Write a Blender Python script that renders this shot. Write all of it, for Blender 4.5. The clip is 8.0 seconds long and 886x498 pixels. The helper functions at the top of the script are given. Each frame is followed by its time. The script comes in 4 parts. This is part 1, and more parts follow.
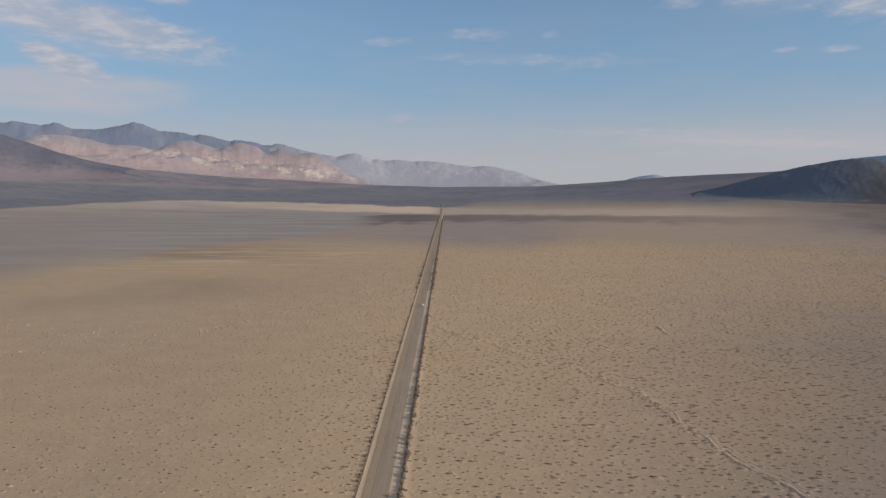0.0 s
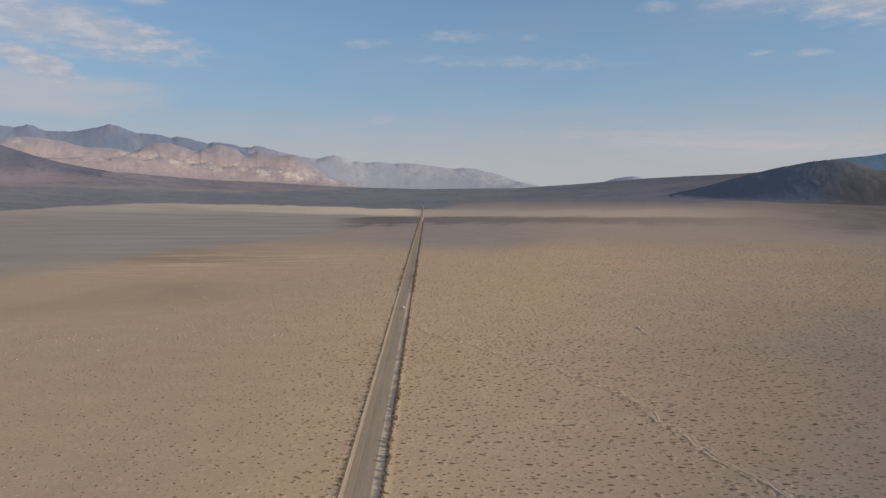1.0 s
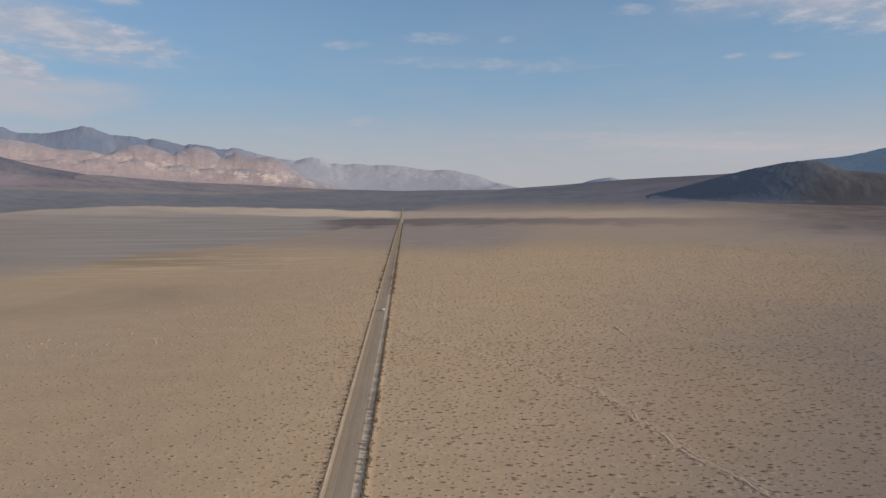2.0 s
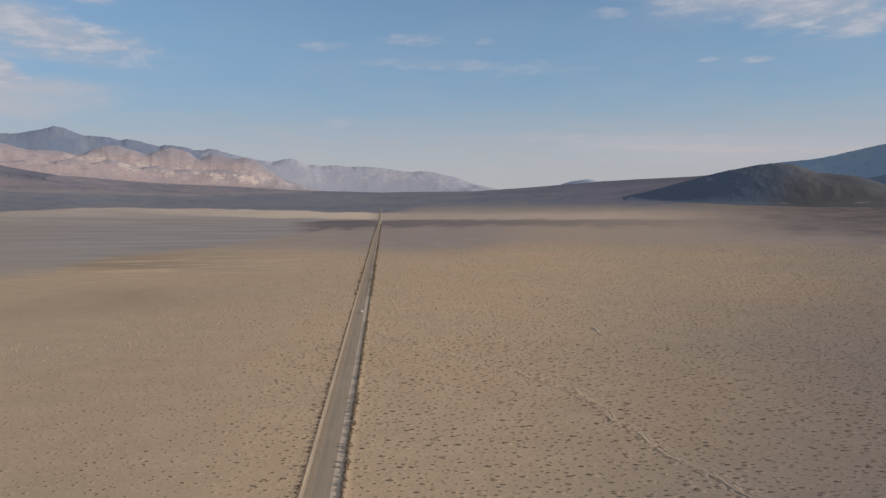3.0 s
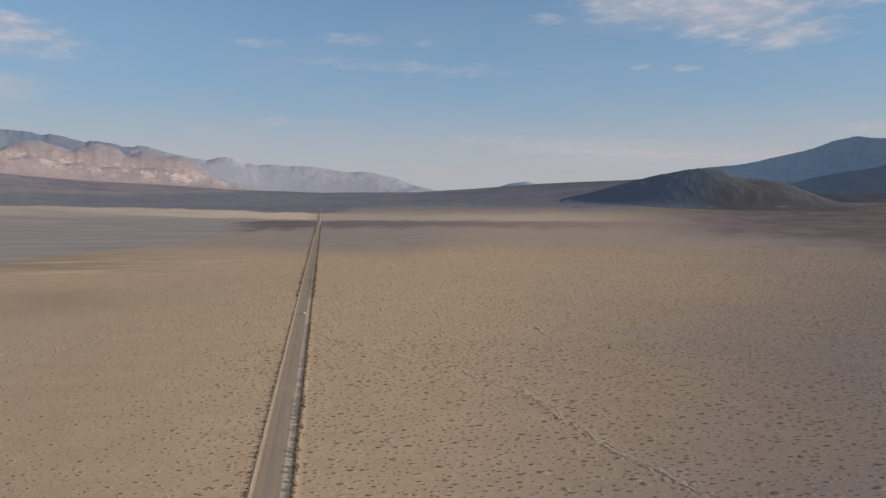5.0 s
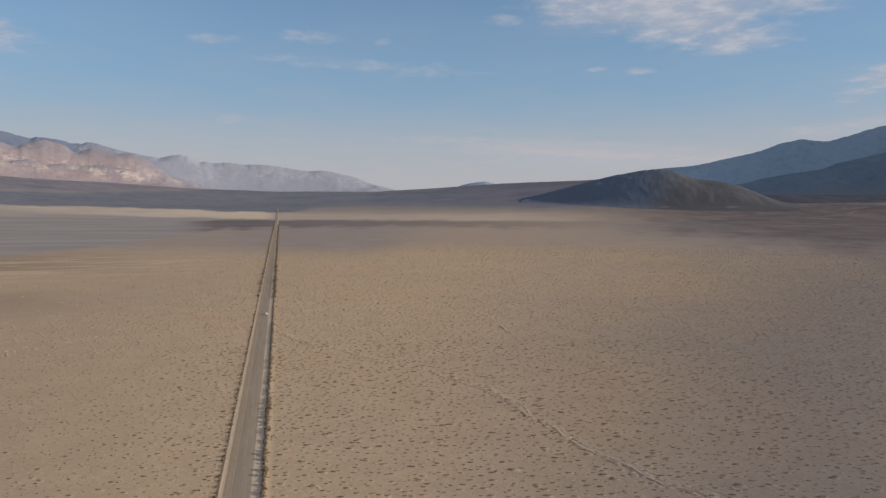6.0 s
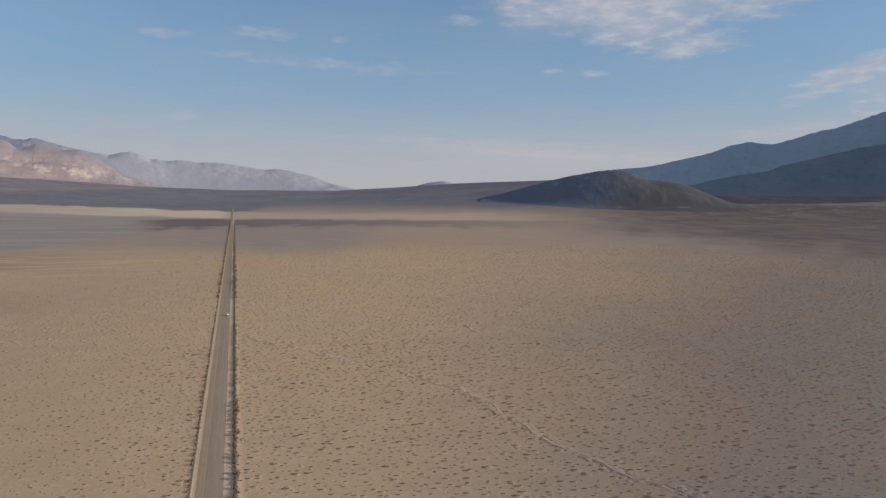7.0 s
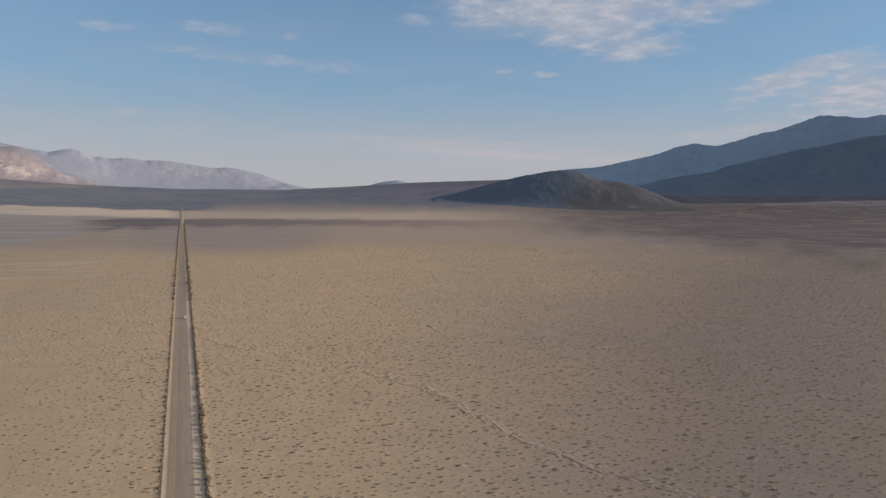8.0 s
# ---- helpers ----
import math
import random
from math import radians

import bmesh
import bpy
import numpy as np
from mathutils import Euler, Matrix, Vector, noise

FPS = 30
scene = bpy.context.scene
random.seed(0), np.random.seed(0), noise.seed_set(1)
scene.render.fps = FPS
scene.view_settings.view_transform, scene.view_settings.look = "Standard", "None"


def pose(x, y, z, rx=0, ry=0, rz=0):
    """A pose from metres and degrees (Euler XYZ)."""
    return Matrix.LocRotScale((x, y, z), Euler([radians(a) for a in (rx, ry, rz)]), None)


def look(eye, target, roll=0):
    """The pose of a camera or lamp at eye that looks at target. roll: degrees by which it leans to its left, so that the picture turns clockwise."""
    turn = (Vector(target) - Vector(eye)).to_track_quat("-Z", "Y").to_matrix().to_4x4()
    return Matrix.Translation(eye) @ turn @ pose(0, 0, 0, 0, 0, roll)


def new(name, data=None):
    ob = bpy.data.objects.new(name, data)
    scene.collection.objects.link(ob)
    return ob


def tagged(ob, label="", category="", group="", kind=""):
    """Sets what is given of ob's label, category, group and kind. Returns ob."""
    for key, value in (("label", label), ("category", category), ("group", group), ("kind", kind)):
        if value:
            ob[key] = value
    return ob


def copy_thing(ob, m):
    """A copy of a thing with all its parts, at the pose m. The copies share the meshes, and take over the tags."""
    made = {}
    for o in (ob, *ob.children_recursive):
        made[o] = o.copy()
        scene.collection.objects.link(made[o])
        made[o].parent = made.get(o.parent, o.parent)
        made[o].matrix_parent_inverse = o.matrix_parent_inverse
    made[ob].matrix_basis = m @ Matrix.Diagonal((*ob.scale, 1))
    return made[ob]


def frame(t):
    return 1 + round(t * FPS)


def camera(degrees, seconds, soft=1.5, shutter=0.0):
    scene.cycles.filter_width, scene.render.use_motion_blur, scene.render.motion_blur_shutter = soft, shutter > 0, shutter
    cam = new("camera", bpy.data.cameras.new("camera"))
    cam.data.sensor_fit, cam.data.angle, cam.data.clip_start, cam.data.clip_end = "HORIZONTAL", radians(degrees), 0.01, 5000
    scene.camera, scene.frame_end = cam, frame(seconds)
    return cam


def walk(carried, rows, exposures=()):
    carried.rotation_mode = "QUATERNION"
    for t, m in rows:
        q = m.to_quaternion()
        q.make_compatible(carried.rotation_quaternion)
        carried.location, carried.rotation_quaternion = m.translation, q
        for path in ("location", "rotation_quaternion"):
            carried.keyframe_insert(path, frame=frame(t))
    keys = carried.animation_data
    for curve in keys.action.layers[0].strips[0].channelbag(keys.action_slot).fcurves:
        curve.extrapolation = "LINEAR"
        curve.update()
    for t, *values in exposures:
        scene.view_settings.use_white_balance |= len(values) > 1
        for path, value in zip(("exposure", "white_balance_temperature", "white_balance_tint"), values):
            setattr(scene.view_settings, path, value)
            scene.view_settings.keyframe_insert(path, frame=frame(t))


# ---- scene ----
cam = camera(68.1, 8.0, soft=1.4)
PATH = [
    (0, (20.63, -0.03, 89.13), (15.1, 996.4, 4.7), -0.19),
    (0.5, (20.88, -0.20, 89.21), (29.0, 996.3, 5.8), -0.26),
    (1, (20.85, -0.23, 89.26), (44.5, 996.2, 7.7), -0.36),
    (1.5, (20.94, -0.23, 89.28), (60.3, 995.8, 8.9), -0.45),
    (3, (21.06, -0.29, 89.28), (108.3, 992.9, 12.1), -0.53),
    (3.5, (20.63, -0.09, 89.22), (126.2, 991.4, 12.9), -0.27),
    (4, (19.70, 0.39, 89.06), (144.7, 989.6, 12.8), -0.11),
    (4.5, (18.62, 0.90, 88.91), (168.9, 986.6, 13.0), -0.08),
    (6, (13.18, 2.19, 88.70), (253.3, 969.9, 12.2), 0.16),
    (6.5, (10.64, 2.64, 88.73), (282.3, 962.0, 12.2), 0.26),
    (7, (7.86, 2.90, 88.83), (310.0, 953.0, 11.9), 0.39),
    (7.5, (4.79, 3.17, 89.13), (340.6, 941.9, 11.6), 0.40),
    (8, (1.35, 3.58, 89.47), (370.3, 929.8, 11.9), 0.48),
]
walk(cam, [(t, look(eye, target, roll)) for t, eye, target, roll in PATH])

# ---- light ----
SUN_AZ, SUN_EL = 111.0, 15.5  # bearing from the road's far end, clockwise, and height
EXPOSURE = -0.1
scene.view_settings.exposure = EXPOSURE
sun_dir = Vector((math.sin(radians(SUN_AZ)) * math.cos(radians(SUN_EL)), math.cos(radians(SUN_AZ)) * math.cos(radians(SUN_EL)), math.sin(radians(SUN_EL))))
sun_data = bpy.data.lights.new("sun", "SUN")
sun_data.energy, sun_data.angle, sun_data.color = 5.0, radians(0.6), (1.0, 0.86, 0.69)
sun = new("sun", sun_data)
sun.matrix_world = look((0, 0, 600), Vector((0, 0, 600)) - sun_dir)


class Graph:
    """Short calls for building node trees."""

    def __init__(self, tree):
        self.tree = tree
        tree.nodes.clear()

    def node(self, kind):
        return self.tree.nodes.new(kind)

    def put(self, socket, value):
        if isinstance(value, bpy.types.NodeSocket):
            self.tree.links.new(value, socket)
        elif value is not None:
            socket.default_value = value

    def math(self, op, a, b=None, c=None, clamp=False):
        n = self.node("ShaderNodeMath")
        n.operation, n.use_clamp = op, clamp
        for socket, value in zip(n.inputs, (a, b, c)):
            self.put(socket, value)
        return n.outputs[0]

    def mix(self, fac, a, b, blend="MIX"):
        n = self.node("ShaderNodeMix")
        n.data_type, n.blend_type = "RGBA", blend
        self.put(n.inputs[0], fac)
        self.put(n.inputs[6], (*a, 1) if isinstance(a, tuple) else a)
        self.put(n.inputs[7], (*b, 1) if isinstance(b, tuple) else b)
        return n.outputs[2]

    def noise(self, vector, scale, detail=4.0, rough=0.55, lac=2.0):
        n = self.node("ShaderNodeTexNoise")
        self.put(n.inputs["Vector"], vector)
        n.inputs["Scale"].default_value, n.inputs["Detail"].default_value = scale, detail
        n.inputs["Roughness"].default_value, n.inputs["Lacunarity"].default_value = rough, lac
        return n.outputs["Fac"]

    def step(self, value, low, high, to_low=0.0, to_high=1.0):
        n = self.node("ShaderNodeMapRange")
        n.interpolation_type = "SMOOTHSTEP"
        for socket, v in zip(n.inputs, (value, low, high, to_low, to_high)):
            self.put(socket, v)
        return n.outputs[0]

    def scaled(self, vector, scale):
        n = self.node("ShaderNodeMapping")
        self.put(n.inputs["Vector"], vector)
        n.inputs["Scale"].default_value = scale
        return n.outputs[0]


# ---- sky ----
world = bpy.data.worlds.new("desert_sky")
world.use_nodes = True
scene.world = world
g = Graph(world.node_tree)
sky = g.node("ShaderNodeTexSky")
sky.sky_type, sky.sun_disc, sky.sun_elevation, sky.sun_rotation = "NISHITA", False, radians(SUN_EL), radians(SUN_AZ)
sky.altitude, sky.air_density, sky.dust_density, sky.ozone_density = 300.0, 1.1, 0.12, 1.6
way = g.node("ShaderNodeTexCoord").outputs["Generated"]
xyz = g.node("ShaderNodeSeparateXYZ")
g.put(xyz.inputs[0], way)
wx, wy, wz = xyz.outputs
height = g.math("MULTIPLY", g.math("ARCSINE", wz), 57.2958)
bearing = g.math("MULTIPLY", g.math("ARCTAN2", wx, wy), 57.2958)
# the cloud layer seen in perspective, stretched towards the horizon
flat = g.node("ShaderNodeCombineXYZ")
lift = g.math("ADD", g.math("MAXIMUM", wz, 0.0), 0.10)
g.put(flat.inputs[0], g.math("DIVIDE", wx, lift))
g.put(flat.inputs[1], g.math("DIVIDE", wy, lift))
puffs = g.noise(flat.outputs[0], 7.5, 8, 0.62)
broad = g.noise(flat.outputs[0], 2.0, 5, 0.55)
# cloud fields: bearing, height, half width, half height, tilt, density
CLOUDS = [
    (-27.3, 12.5, 7.2, 1.4, -0.1, 0.9, 0.9), (-33.5, 13.8, 6.0, 1.8, 0.0, 0.8, 0.7), (-22.5, 14.9, 1.8, 0.45, 0.0, 0.6, 0.3), (-29.9, 9.8, 2.3, 0.7, -0.33, 1.0, 1.5),
    (-24.0, 10.7, 5.0, 0.5, -0.05, 0.5, 0.5), (-4.9, 12.7, 1.9, 0.4, 0.0, 0.4, 0.5), (2.4, 13.25, 2.6, 0.45, -0.03, 0.5, 0.4),
    (8.8, 13.1, 0.8, 0.3, 0.1, 0.35, 0.3), (8.0, 11.1, 8.5, 0.5, -0.04, 0.35, 0.5), (12.0, 10.9, 3.0, 0.6, 0.0, 0.4, 0.6), (-3.7, 6.5, 1.2, 0.4, 0.1, 0.3, 0.4),
    (18.9, 14.8, 1.8, 0.45, 0.0, 0.6, 0.5), (30.3, 10.4, 1.1, 0.3, 0.0, 0.6, 0.6), (26.8, 10.7, 0.8, 0.2, 0.0, 0.4, 0.4), (31.0, 15.6, 9.5, 1.6, 0.0, 0.9, 0.5),
    (34.0, 13.6, 4.5, 1.6, 0.0, 0.9, 0.6), (37.5, 12.3, 4.2, 0.9, 0.0, 0.8, 0.6), (44.0, 15.0, 4.5, 1.1, 0.15, 0.75, 0.3), (49.5, 9.4, 4.0, 0.9, 0.3, 0.85, 0.5),
    (52.0, 10.4, 3.0, 0.5, 0.0, 0.7, 0.4), (47.0, 8.0, 2.5, 0.5, 0.3, 0.7, 0.4), (54.5, 7.8, 4.5, 1.5, 0.1, 0.95, 0.8),
    (44.0, 5.4, 3.0, 0.4, 0.1, 0.5, 0.4), (27.5, 3.75, 7.5, 0.3, -0.06, 0.55, 0.7), (18.0, 4.9, 9.0, 0.4, -0.02, 0.35, 0.5), (34.0, 3.3, 4.5, 0.3, -0.03, 0.5, 0.6),
]
# smooth thin sheets, the same figures
SHEETS = [(-31.0, 7.7, 9.0, 1.5, 0.02, 0.98, 0.9), (-33.0, 12.6, 9.0, 3.0, 0.0, 0.45, 0.6), (27.0, 3.6, 11.0, 1.1, -0.04, 0.75, 0.8), (46.0, 5.2, 5.0, 0.6, 0.1, 0.35, 0.6), (32.0, 15.4, 11.0, 2.4, 0.0, 0.4, 0.5), (52.0, 8.8, 6.5, 2.0, 0.1, 0.4, 0.6)]
cover, thin_cover = None, None
ragged = g.math("ADD", g.math("MULTIPLY", puffs, 4.0), g.math("MULTIPLY", broad, 2.4))
gentle = g.math("ADD", g.math("MULTIPLY", puffs, 0.45), g.math("MULTIPLY", broad, 2.3))
for k, (az, el, w, h, tilt, dense, bias) in enumerate(CLOUDS + SHEETS):
    u = g.math("SUBTRACT", bearing, az)
    v = g.math("SUBTRACT", g.math("SUBTRACT", height, el), g.math("MULTIPLY", u, tilt))
    u, v = g.math("DIVIDE", u, w), g.math("DIVIDE", v, h)
    d = g.math("ADD", g.math("MULTIPLY", u, u), g.math("MULTIPLY", v, v))
    near = g.math("SUBTRACT", g.math("SUBTRACT", ragged, 2.25 - bias) if k < len(CLOUDS) else g.math("SUBTRACT", gentle, 0.7 - bias), d)
    one = g.step(near, -0.3, 2.1, 0.0, dense)
    if k < len(CLOUDS):
        cover = one if cover is None else g.math("MAXIMUM", cover, one)
    else:
        thin_cover = one if thin_cover is None else g.math("MAXIMUM", thin_cover, one)
# unseen broken cloud added overhead, its warm white making the sky fill less blue
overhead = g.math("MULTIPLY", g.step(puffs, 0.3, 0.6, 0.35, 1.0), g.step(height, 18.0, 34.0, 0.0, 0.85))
body_tone = g.mix(g.step(puffs, 0.4, 0.7), (0.405, 0.445, 0.535), (0.545, 0.55, 0.61))
body_tone = g.mix(g.step(height, 9.0, 3.0, 0.0, 0.8), body_tone, (0.57, 0.515, 0.52))
veil = g.step(height, 11.0, -2.0, 0.0, 0.95)
SKY_GAIN = 0.102
lit_sky = g.mix(1.0, sky.outputs[0], (SKY_GAIN * 0.88, SKY_GAIN * 1.02, SKY_GAIN * 1.24), "MULTIPLY")
high_veil = g.step(height, 24.0, 4.0, 0.15, 0.75)
hazy = g.mix(veil, g.mix(high_veil, lit_sky, (0.246, 0.396, 0.566)), (0.492, 0.479, 0.49))
band = g.math("MULTIPLY", g.math("MULTIPLY", g.step(height, 8.0, 3.5), g.step(height, -0.5, 2.5)), g.math("ADD", g.math("MULTIPLY", broad, 0.6), 0.0))
haze = g.math("MULTIPLY", g.step(broad, 0.3, 0.7), g.step(height, 22.0, 6.0, 0.02, 0.12))
hazy = g.mix(haze, hazy, (0.46, 0.46, 0.50))
hazy = g.mix(band, hazy, (0.505, 0.485, 0.51))
hazy = g.mix(thin_cover, hazy, (0.495, 0.495, 0.545))
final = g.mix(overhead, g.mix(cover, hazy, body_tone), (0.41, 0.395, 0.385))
back = g.node("ShaderNodeBackground")
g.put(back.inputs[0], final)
back.inputs[1].default_value = 1.0
out = g.node("ShaderNodeOutputWorld")
g.put(out.inputs[0], back.outputs[0])


# ---- materials ----
def material(name):
    m = bpy.data.materials.new(name)
    m.use_nodes = True
    gr = Graph(m.node_tree)
    bsdf = gr.node("ShaderNodeBsdfPrincipled")
    end = gr.node("ShaderNodeOutputMaterial")
    gr.put(end.inputs[0], bsdf.outputs[0])
    where = gr.node("ShaderNodeNewGeometry").outputs["Position"]
    return m, gr, bsdf, where


def finish(gr, bsdf, colour, rough=0.9, bump=None, depth=0.05, strength=0.6, metal=0.0, spec=0.25):
    gr.put(bsdf.inputs["Base Color"], (*colour, 1) if isinstance(colour, tuple) else colour)
    gr.put(bsdf.inputs["Roughness"], rough)
    bsdf.inputs["Metallic"].default_value = metal
    bsdf.inputs["Specular IOR Level"].default_value = spec
    if bump is not None:
        b = gr.node("ShaderNodeBump")
        b.inputs["Strength"].default_value, b.inputs["Distance"].default_value = strength, depth
        gr.put(b.inputs["Height"], bump)
        gr.put(bsdf.inputs["Normal"], b.outputs[0])


def attribute(gr, name):
    n = gr.node("ShaderNodeAttribute")
    n.attribute_name = name
    return n.outputs["Fac"]


SAND = (0.432, 0.333, 0.237)


def sandy(gr, where, tone=SAND):
    """Desert soil: broad drifts of redder and greyer ground, patches, grain."""
    broad = gr.noise(where, 0.006, 4, 0.6)
    patch = gr.noise(where, 0.05, 5, 0.6)
    grain = gr.noise(where, 0.7, 7, 0.72)
    red = tuple(c * k for c, k in zip(tone, (1.01, 0.985, 0.965)))
    grey = tuple(c * k for c, k in zip(tone, (0.96, 0.98, 1.0)))
    c = gr.mix(gr.step(broad, 0.36, 0.64), red, grey)
    c = gr.mix(gr.step(patch, 0.35, 0.7, 0.0, 0.5), c, tuple(min(1, v * 1.14) for v in tone))
    c = gr.mix(gr.step(grain, 0.42, 0.75, 0.0, 0.4), c, tuple(v * 0.66 for v in tone))
    fleck = gr.noise(where, 0.42, 4, 0.7)
    c = gr.mix(gr.step(fleck, 0.54, 0.68, 0.0, 0.44), c, tuple(min(1, v * 1.3) for v in tone))
    c = gr.mix(gr.step(fleck, 0.46, 0.32, 0.0, 0.3), c, tuple(v * 0.72 for v in tone))
    # warmer sand along the road; greyer eastern soil, with sunward dimming painted in
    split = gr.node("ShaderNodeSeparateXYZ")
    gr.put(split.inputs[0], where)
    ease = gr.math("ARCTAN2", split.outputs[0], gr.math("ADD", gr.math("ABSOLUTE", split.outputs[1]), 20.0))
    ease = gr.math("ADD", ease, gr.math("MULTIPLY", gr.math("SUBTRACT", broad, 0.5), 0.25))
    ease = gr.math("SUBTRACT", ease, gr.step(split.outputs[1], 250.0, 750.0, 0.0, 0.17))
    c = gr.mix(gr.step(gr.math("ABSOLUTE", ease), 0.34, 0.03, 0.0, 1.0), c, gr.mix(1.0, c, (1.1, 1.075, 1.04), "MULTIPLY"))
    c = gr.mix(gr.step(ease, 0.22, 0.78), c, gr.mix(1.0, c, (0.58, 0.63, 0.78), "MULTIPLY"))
    return c, grain


def make_ground():
    m, gr, bsdf, where = material("desert_soil")
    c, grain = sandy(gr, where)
    streak = gr.noise(gr.scaled(where, (0.012, 0.05, 0.05)), 1.0, 6, 0.65)
    wisp = gr.noise(gr.scaled(where, (0.0022, 0.009, 0.02)), 1.0, 5, 0.6)
    c = gr.mix(gr.math("MULTIPLY", attribute(gr, "olive"), 0.9), c, (0.288, 0.23, 0.172))
    lines = gr.node("ShaderNodeTexNoise")
    gr.put(lines.inputs["Vector"], gr.scaled(where, (0.0035, 0.028, 1.0)))
    lines.inputs["Scale"].default_value, lines.inputs["Detail"].default_value = 1.0, 3.0
    thin = gr.step(gr.math("ABSOLUTE", gr.math("SUBTRACT", lines.outputs["Fac"], 0.5)), 0.05, 0.0)
    c = gr.mix(gr.math("MULTIPLY", gr.math("MULTIPLY", thin, attribute(gr, "trails")), 0.8), c, (0.525, 0.4, 0.285))
    silt = gr.math("MULTIPLY", attribute(gr, "silt"), gr.step(streak, 0.25, 0.6, 0.82, 1.0))
    c = gr.mix(silt, c, gr.mix(gr.step(streak, 0.4, 0.65), (0.268, 0.229, 0.218), (0.338, 0.287, 0.264)))
    c = gr.mix(gr.math("MULTIPLY", attribute(gr, "clay"), gr.step(streak, 0.3, 0.6, 0.82, 0.92)), c, gr.mix(gr.step(wisp, 0.36, 0.64), (0.268, 0.249, 0.246), (0.322, 0.304, 0.303)))
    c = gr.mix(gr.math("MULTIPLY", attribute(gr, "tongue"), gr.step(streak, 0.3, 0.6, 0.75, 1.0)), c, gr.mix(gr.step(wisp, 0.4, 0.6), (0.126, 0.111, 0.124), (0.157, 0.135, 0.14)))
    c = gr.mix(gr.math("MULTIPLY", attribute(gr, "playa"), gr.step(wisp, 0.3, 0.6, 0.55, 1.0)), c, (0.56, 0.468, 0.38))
    # cloud shade and blue distance haze painted into the gravel and fan colours
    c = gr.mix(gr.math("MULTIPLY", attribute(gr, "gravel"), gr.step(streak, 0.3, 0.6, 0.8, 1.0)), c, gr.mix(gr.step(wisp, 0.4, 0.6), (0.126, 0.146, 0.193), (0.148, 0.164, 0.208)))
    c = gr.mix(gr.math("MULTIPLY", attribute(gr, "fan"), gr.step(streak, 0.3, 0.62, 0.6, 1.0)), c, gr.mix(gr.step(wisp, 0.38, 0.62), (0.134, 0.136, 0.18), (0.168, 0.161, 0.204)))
    rill = gr.noise(gr.scaled(where, (0.013, 0.004, 0.05)), 1.0, 7, 0.75)
    c = gr.mix(attribute(gr, "dark_fan"), c, gr.mix(gr.step(rill, 0.42, 0.62), (0.092, 0.082, 0.092), (0.16, 0.134, 0.134)))
    # paler tone painted where the spur's cast shadow falls, to lighten it
    c = gr.mix(attribute(gr, "shadow_lift"), c, gr.mix(gr.step(rill, 0.42, 0.62), (0.25, 0.245, 0.28), (0.33, 0.315, 0.345)))
    cut = gr.noise(gr.scaled(where, (0.0012, 0.0065, 0.05)), 1.0, 3, 0.5)
    thin = gr.step(gr.math("ABSOLUTE", gr.math("SUBTRACT", cut, 0.5)), 0.03, 0.0)
    c = gr.mix(gr.math("MULTIPLY", gr.math("MULTIPLY", thin, attribute(gr, "dark_fan")), 0.6), c, (0.26, 0.225, 0.205))
    hummock = gr.noise(where, 0.17, 3, 0.6)
    relief = gr.math("ADD", grain, gr.math("MULTIPLY", hummock, 0.3))
    finish(gr, bsdf, c, 0.95, relief, 0.28, 1.0, spec=0.05)
    return m


def make_soil(name, tone, scale=1.0):
    m, gr, bsdf, where = material(name)
    c, grain = sandy(gr, where, tone)
    finish(gr, bsdf, c, 0.95, gr.noise(where, 2.2 * scale, 5, 0.7), 0.12, 0.7, spec=0.1)
    return m


def make_asphalt():
    m, gr, bsdf, where = material("worn_asphalt")
    lane = gr.noise(gr.scaled(where, (1.1, 0.02, 1)), 1.0, 4, 0.6)
    patch = gr.noise(gr.scaled(where, (0.25, 0.05, 1)), 1.0, 5, 0.6)
    grain = gr.noise(where, 14.0, 3, 0.7)
    c = gr.mix(gr.step(lane, 0.35, 0.65), (0.284, 0.232, 0.182), (0.322, 0.262, 0.206))
    c = gr.mix(gr.step(patch, 0.45, 0.7, 0.0, 0.5), c, (0.36, 0.293, 0.225))
    c = gr.mix(gr.step(grain, 0.5, 0.8, 0.0, 0.3), c, (0.13, 0.11, 0.09))
    finish(gr, bsdf, c, 0.95, grain, 0.01, 0.4, spec=0.06)
    return m


def make_rock(name, low, high, pale, scale=1.0, foot_tone=(0.14, 0.123, 0.128)):
    m, gr, bsdf, where = material(name)
    big = gr.noise(where, 0.004 * scale, 5, 0.6)
    fine = gr.noise(gr.scaled(where, (1.0, 0.45, 1.2)), 0.03 * scale, 7, 0.7)
    c = gr.mix(gr.step(big, 0.35, 0.65), low, high)
    c = gr.mix(gr.step(fine, 0.5, 0.3, 0.0, 0.5), c, tuple(v * 0.72 for v in low))
    c = gr.mix(gr.step(fine, 0.5, 0.75, 0.0, 0.6), c, pale)
    # foot tone; on the dark hill it darkens the sunlit flank like shade
    foot_fade = gr.step(gr.math("ADD", attribute(gr, "apron"), gr.math("MULTIPLY", gr.math("SUBTRACT", fine, 0.5), 0.8)), 0.15, 0.95, 0.0, 0.92)
    c = gr.mix(foot_fade, c, foot_tone)
    c = gr.mix(attribute(gr, "scar"), c, (0.215, 0.2, 0.205))
    finish(gr, bsdf, c, 0.95, fine, 5.0, 0.16, spec=0.03)
    return m


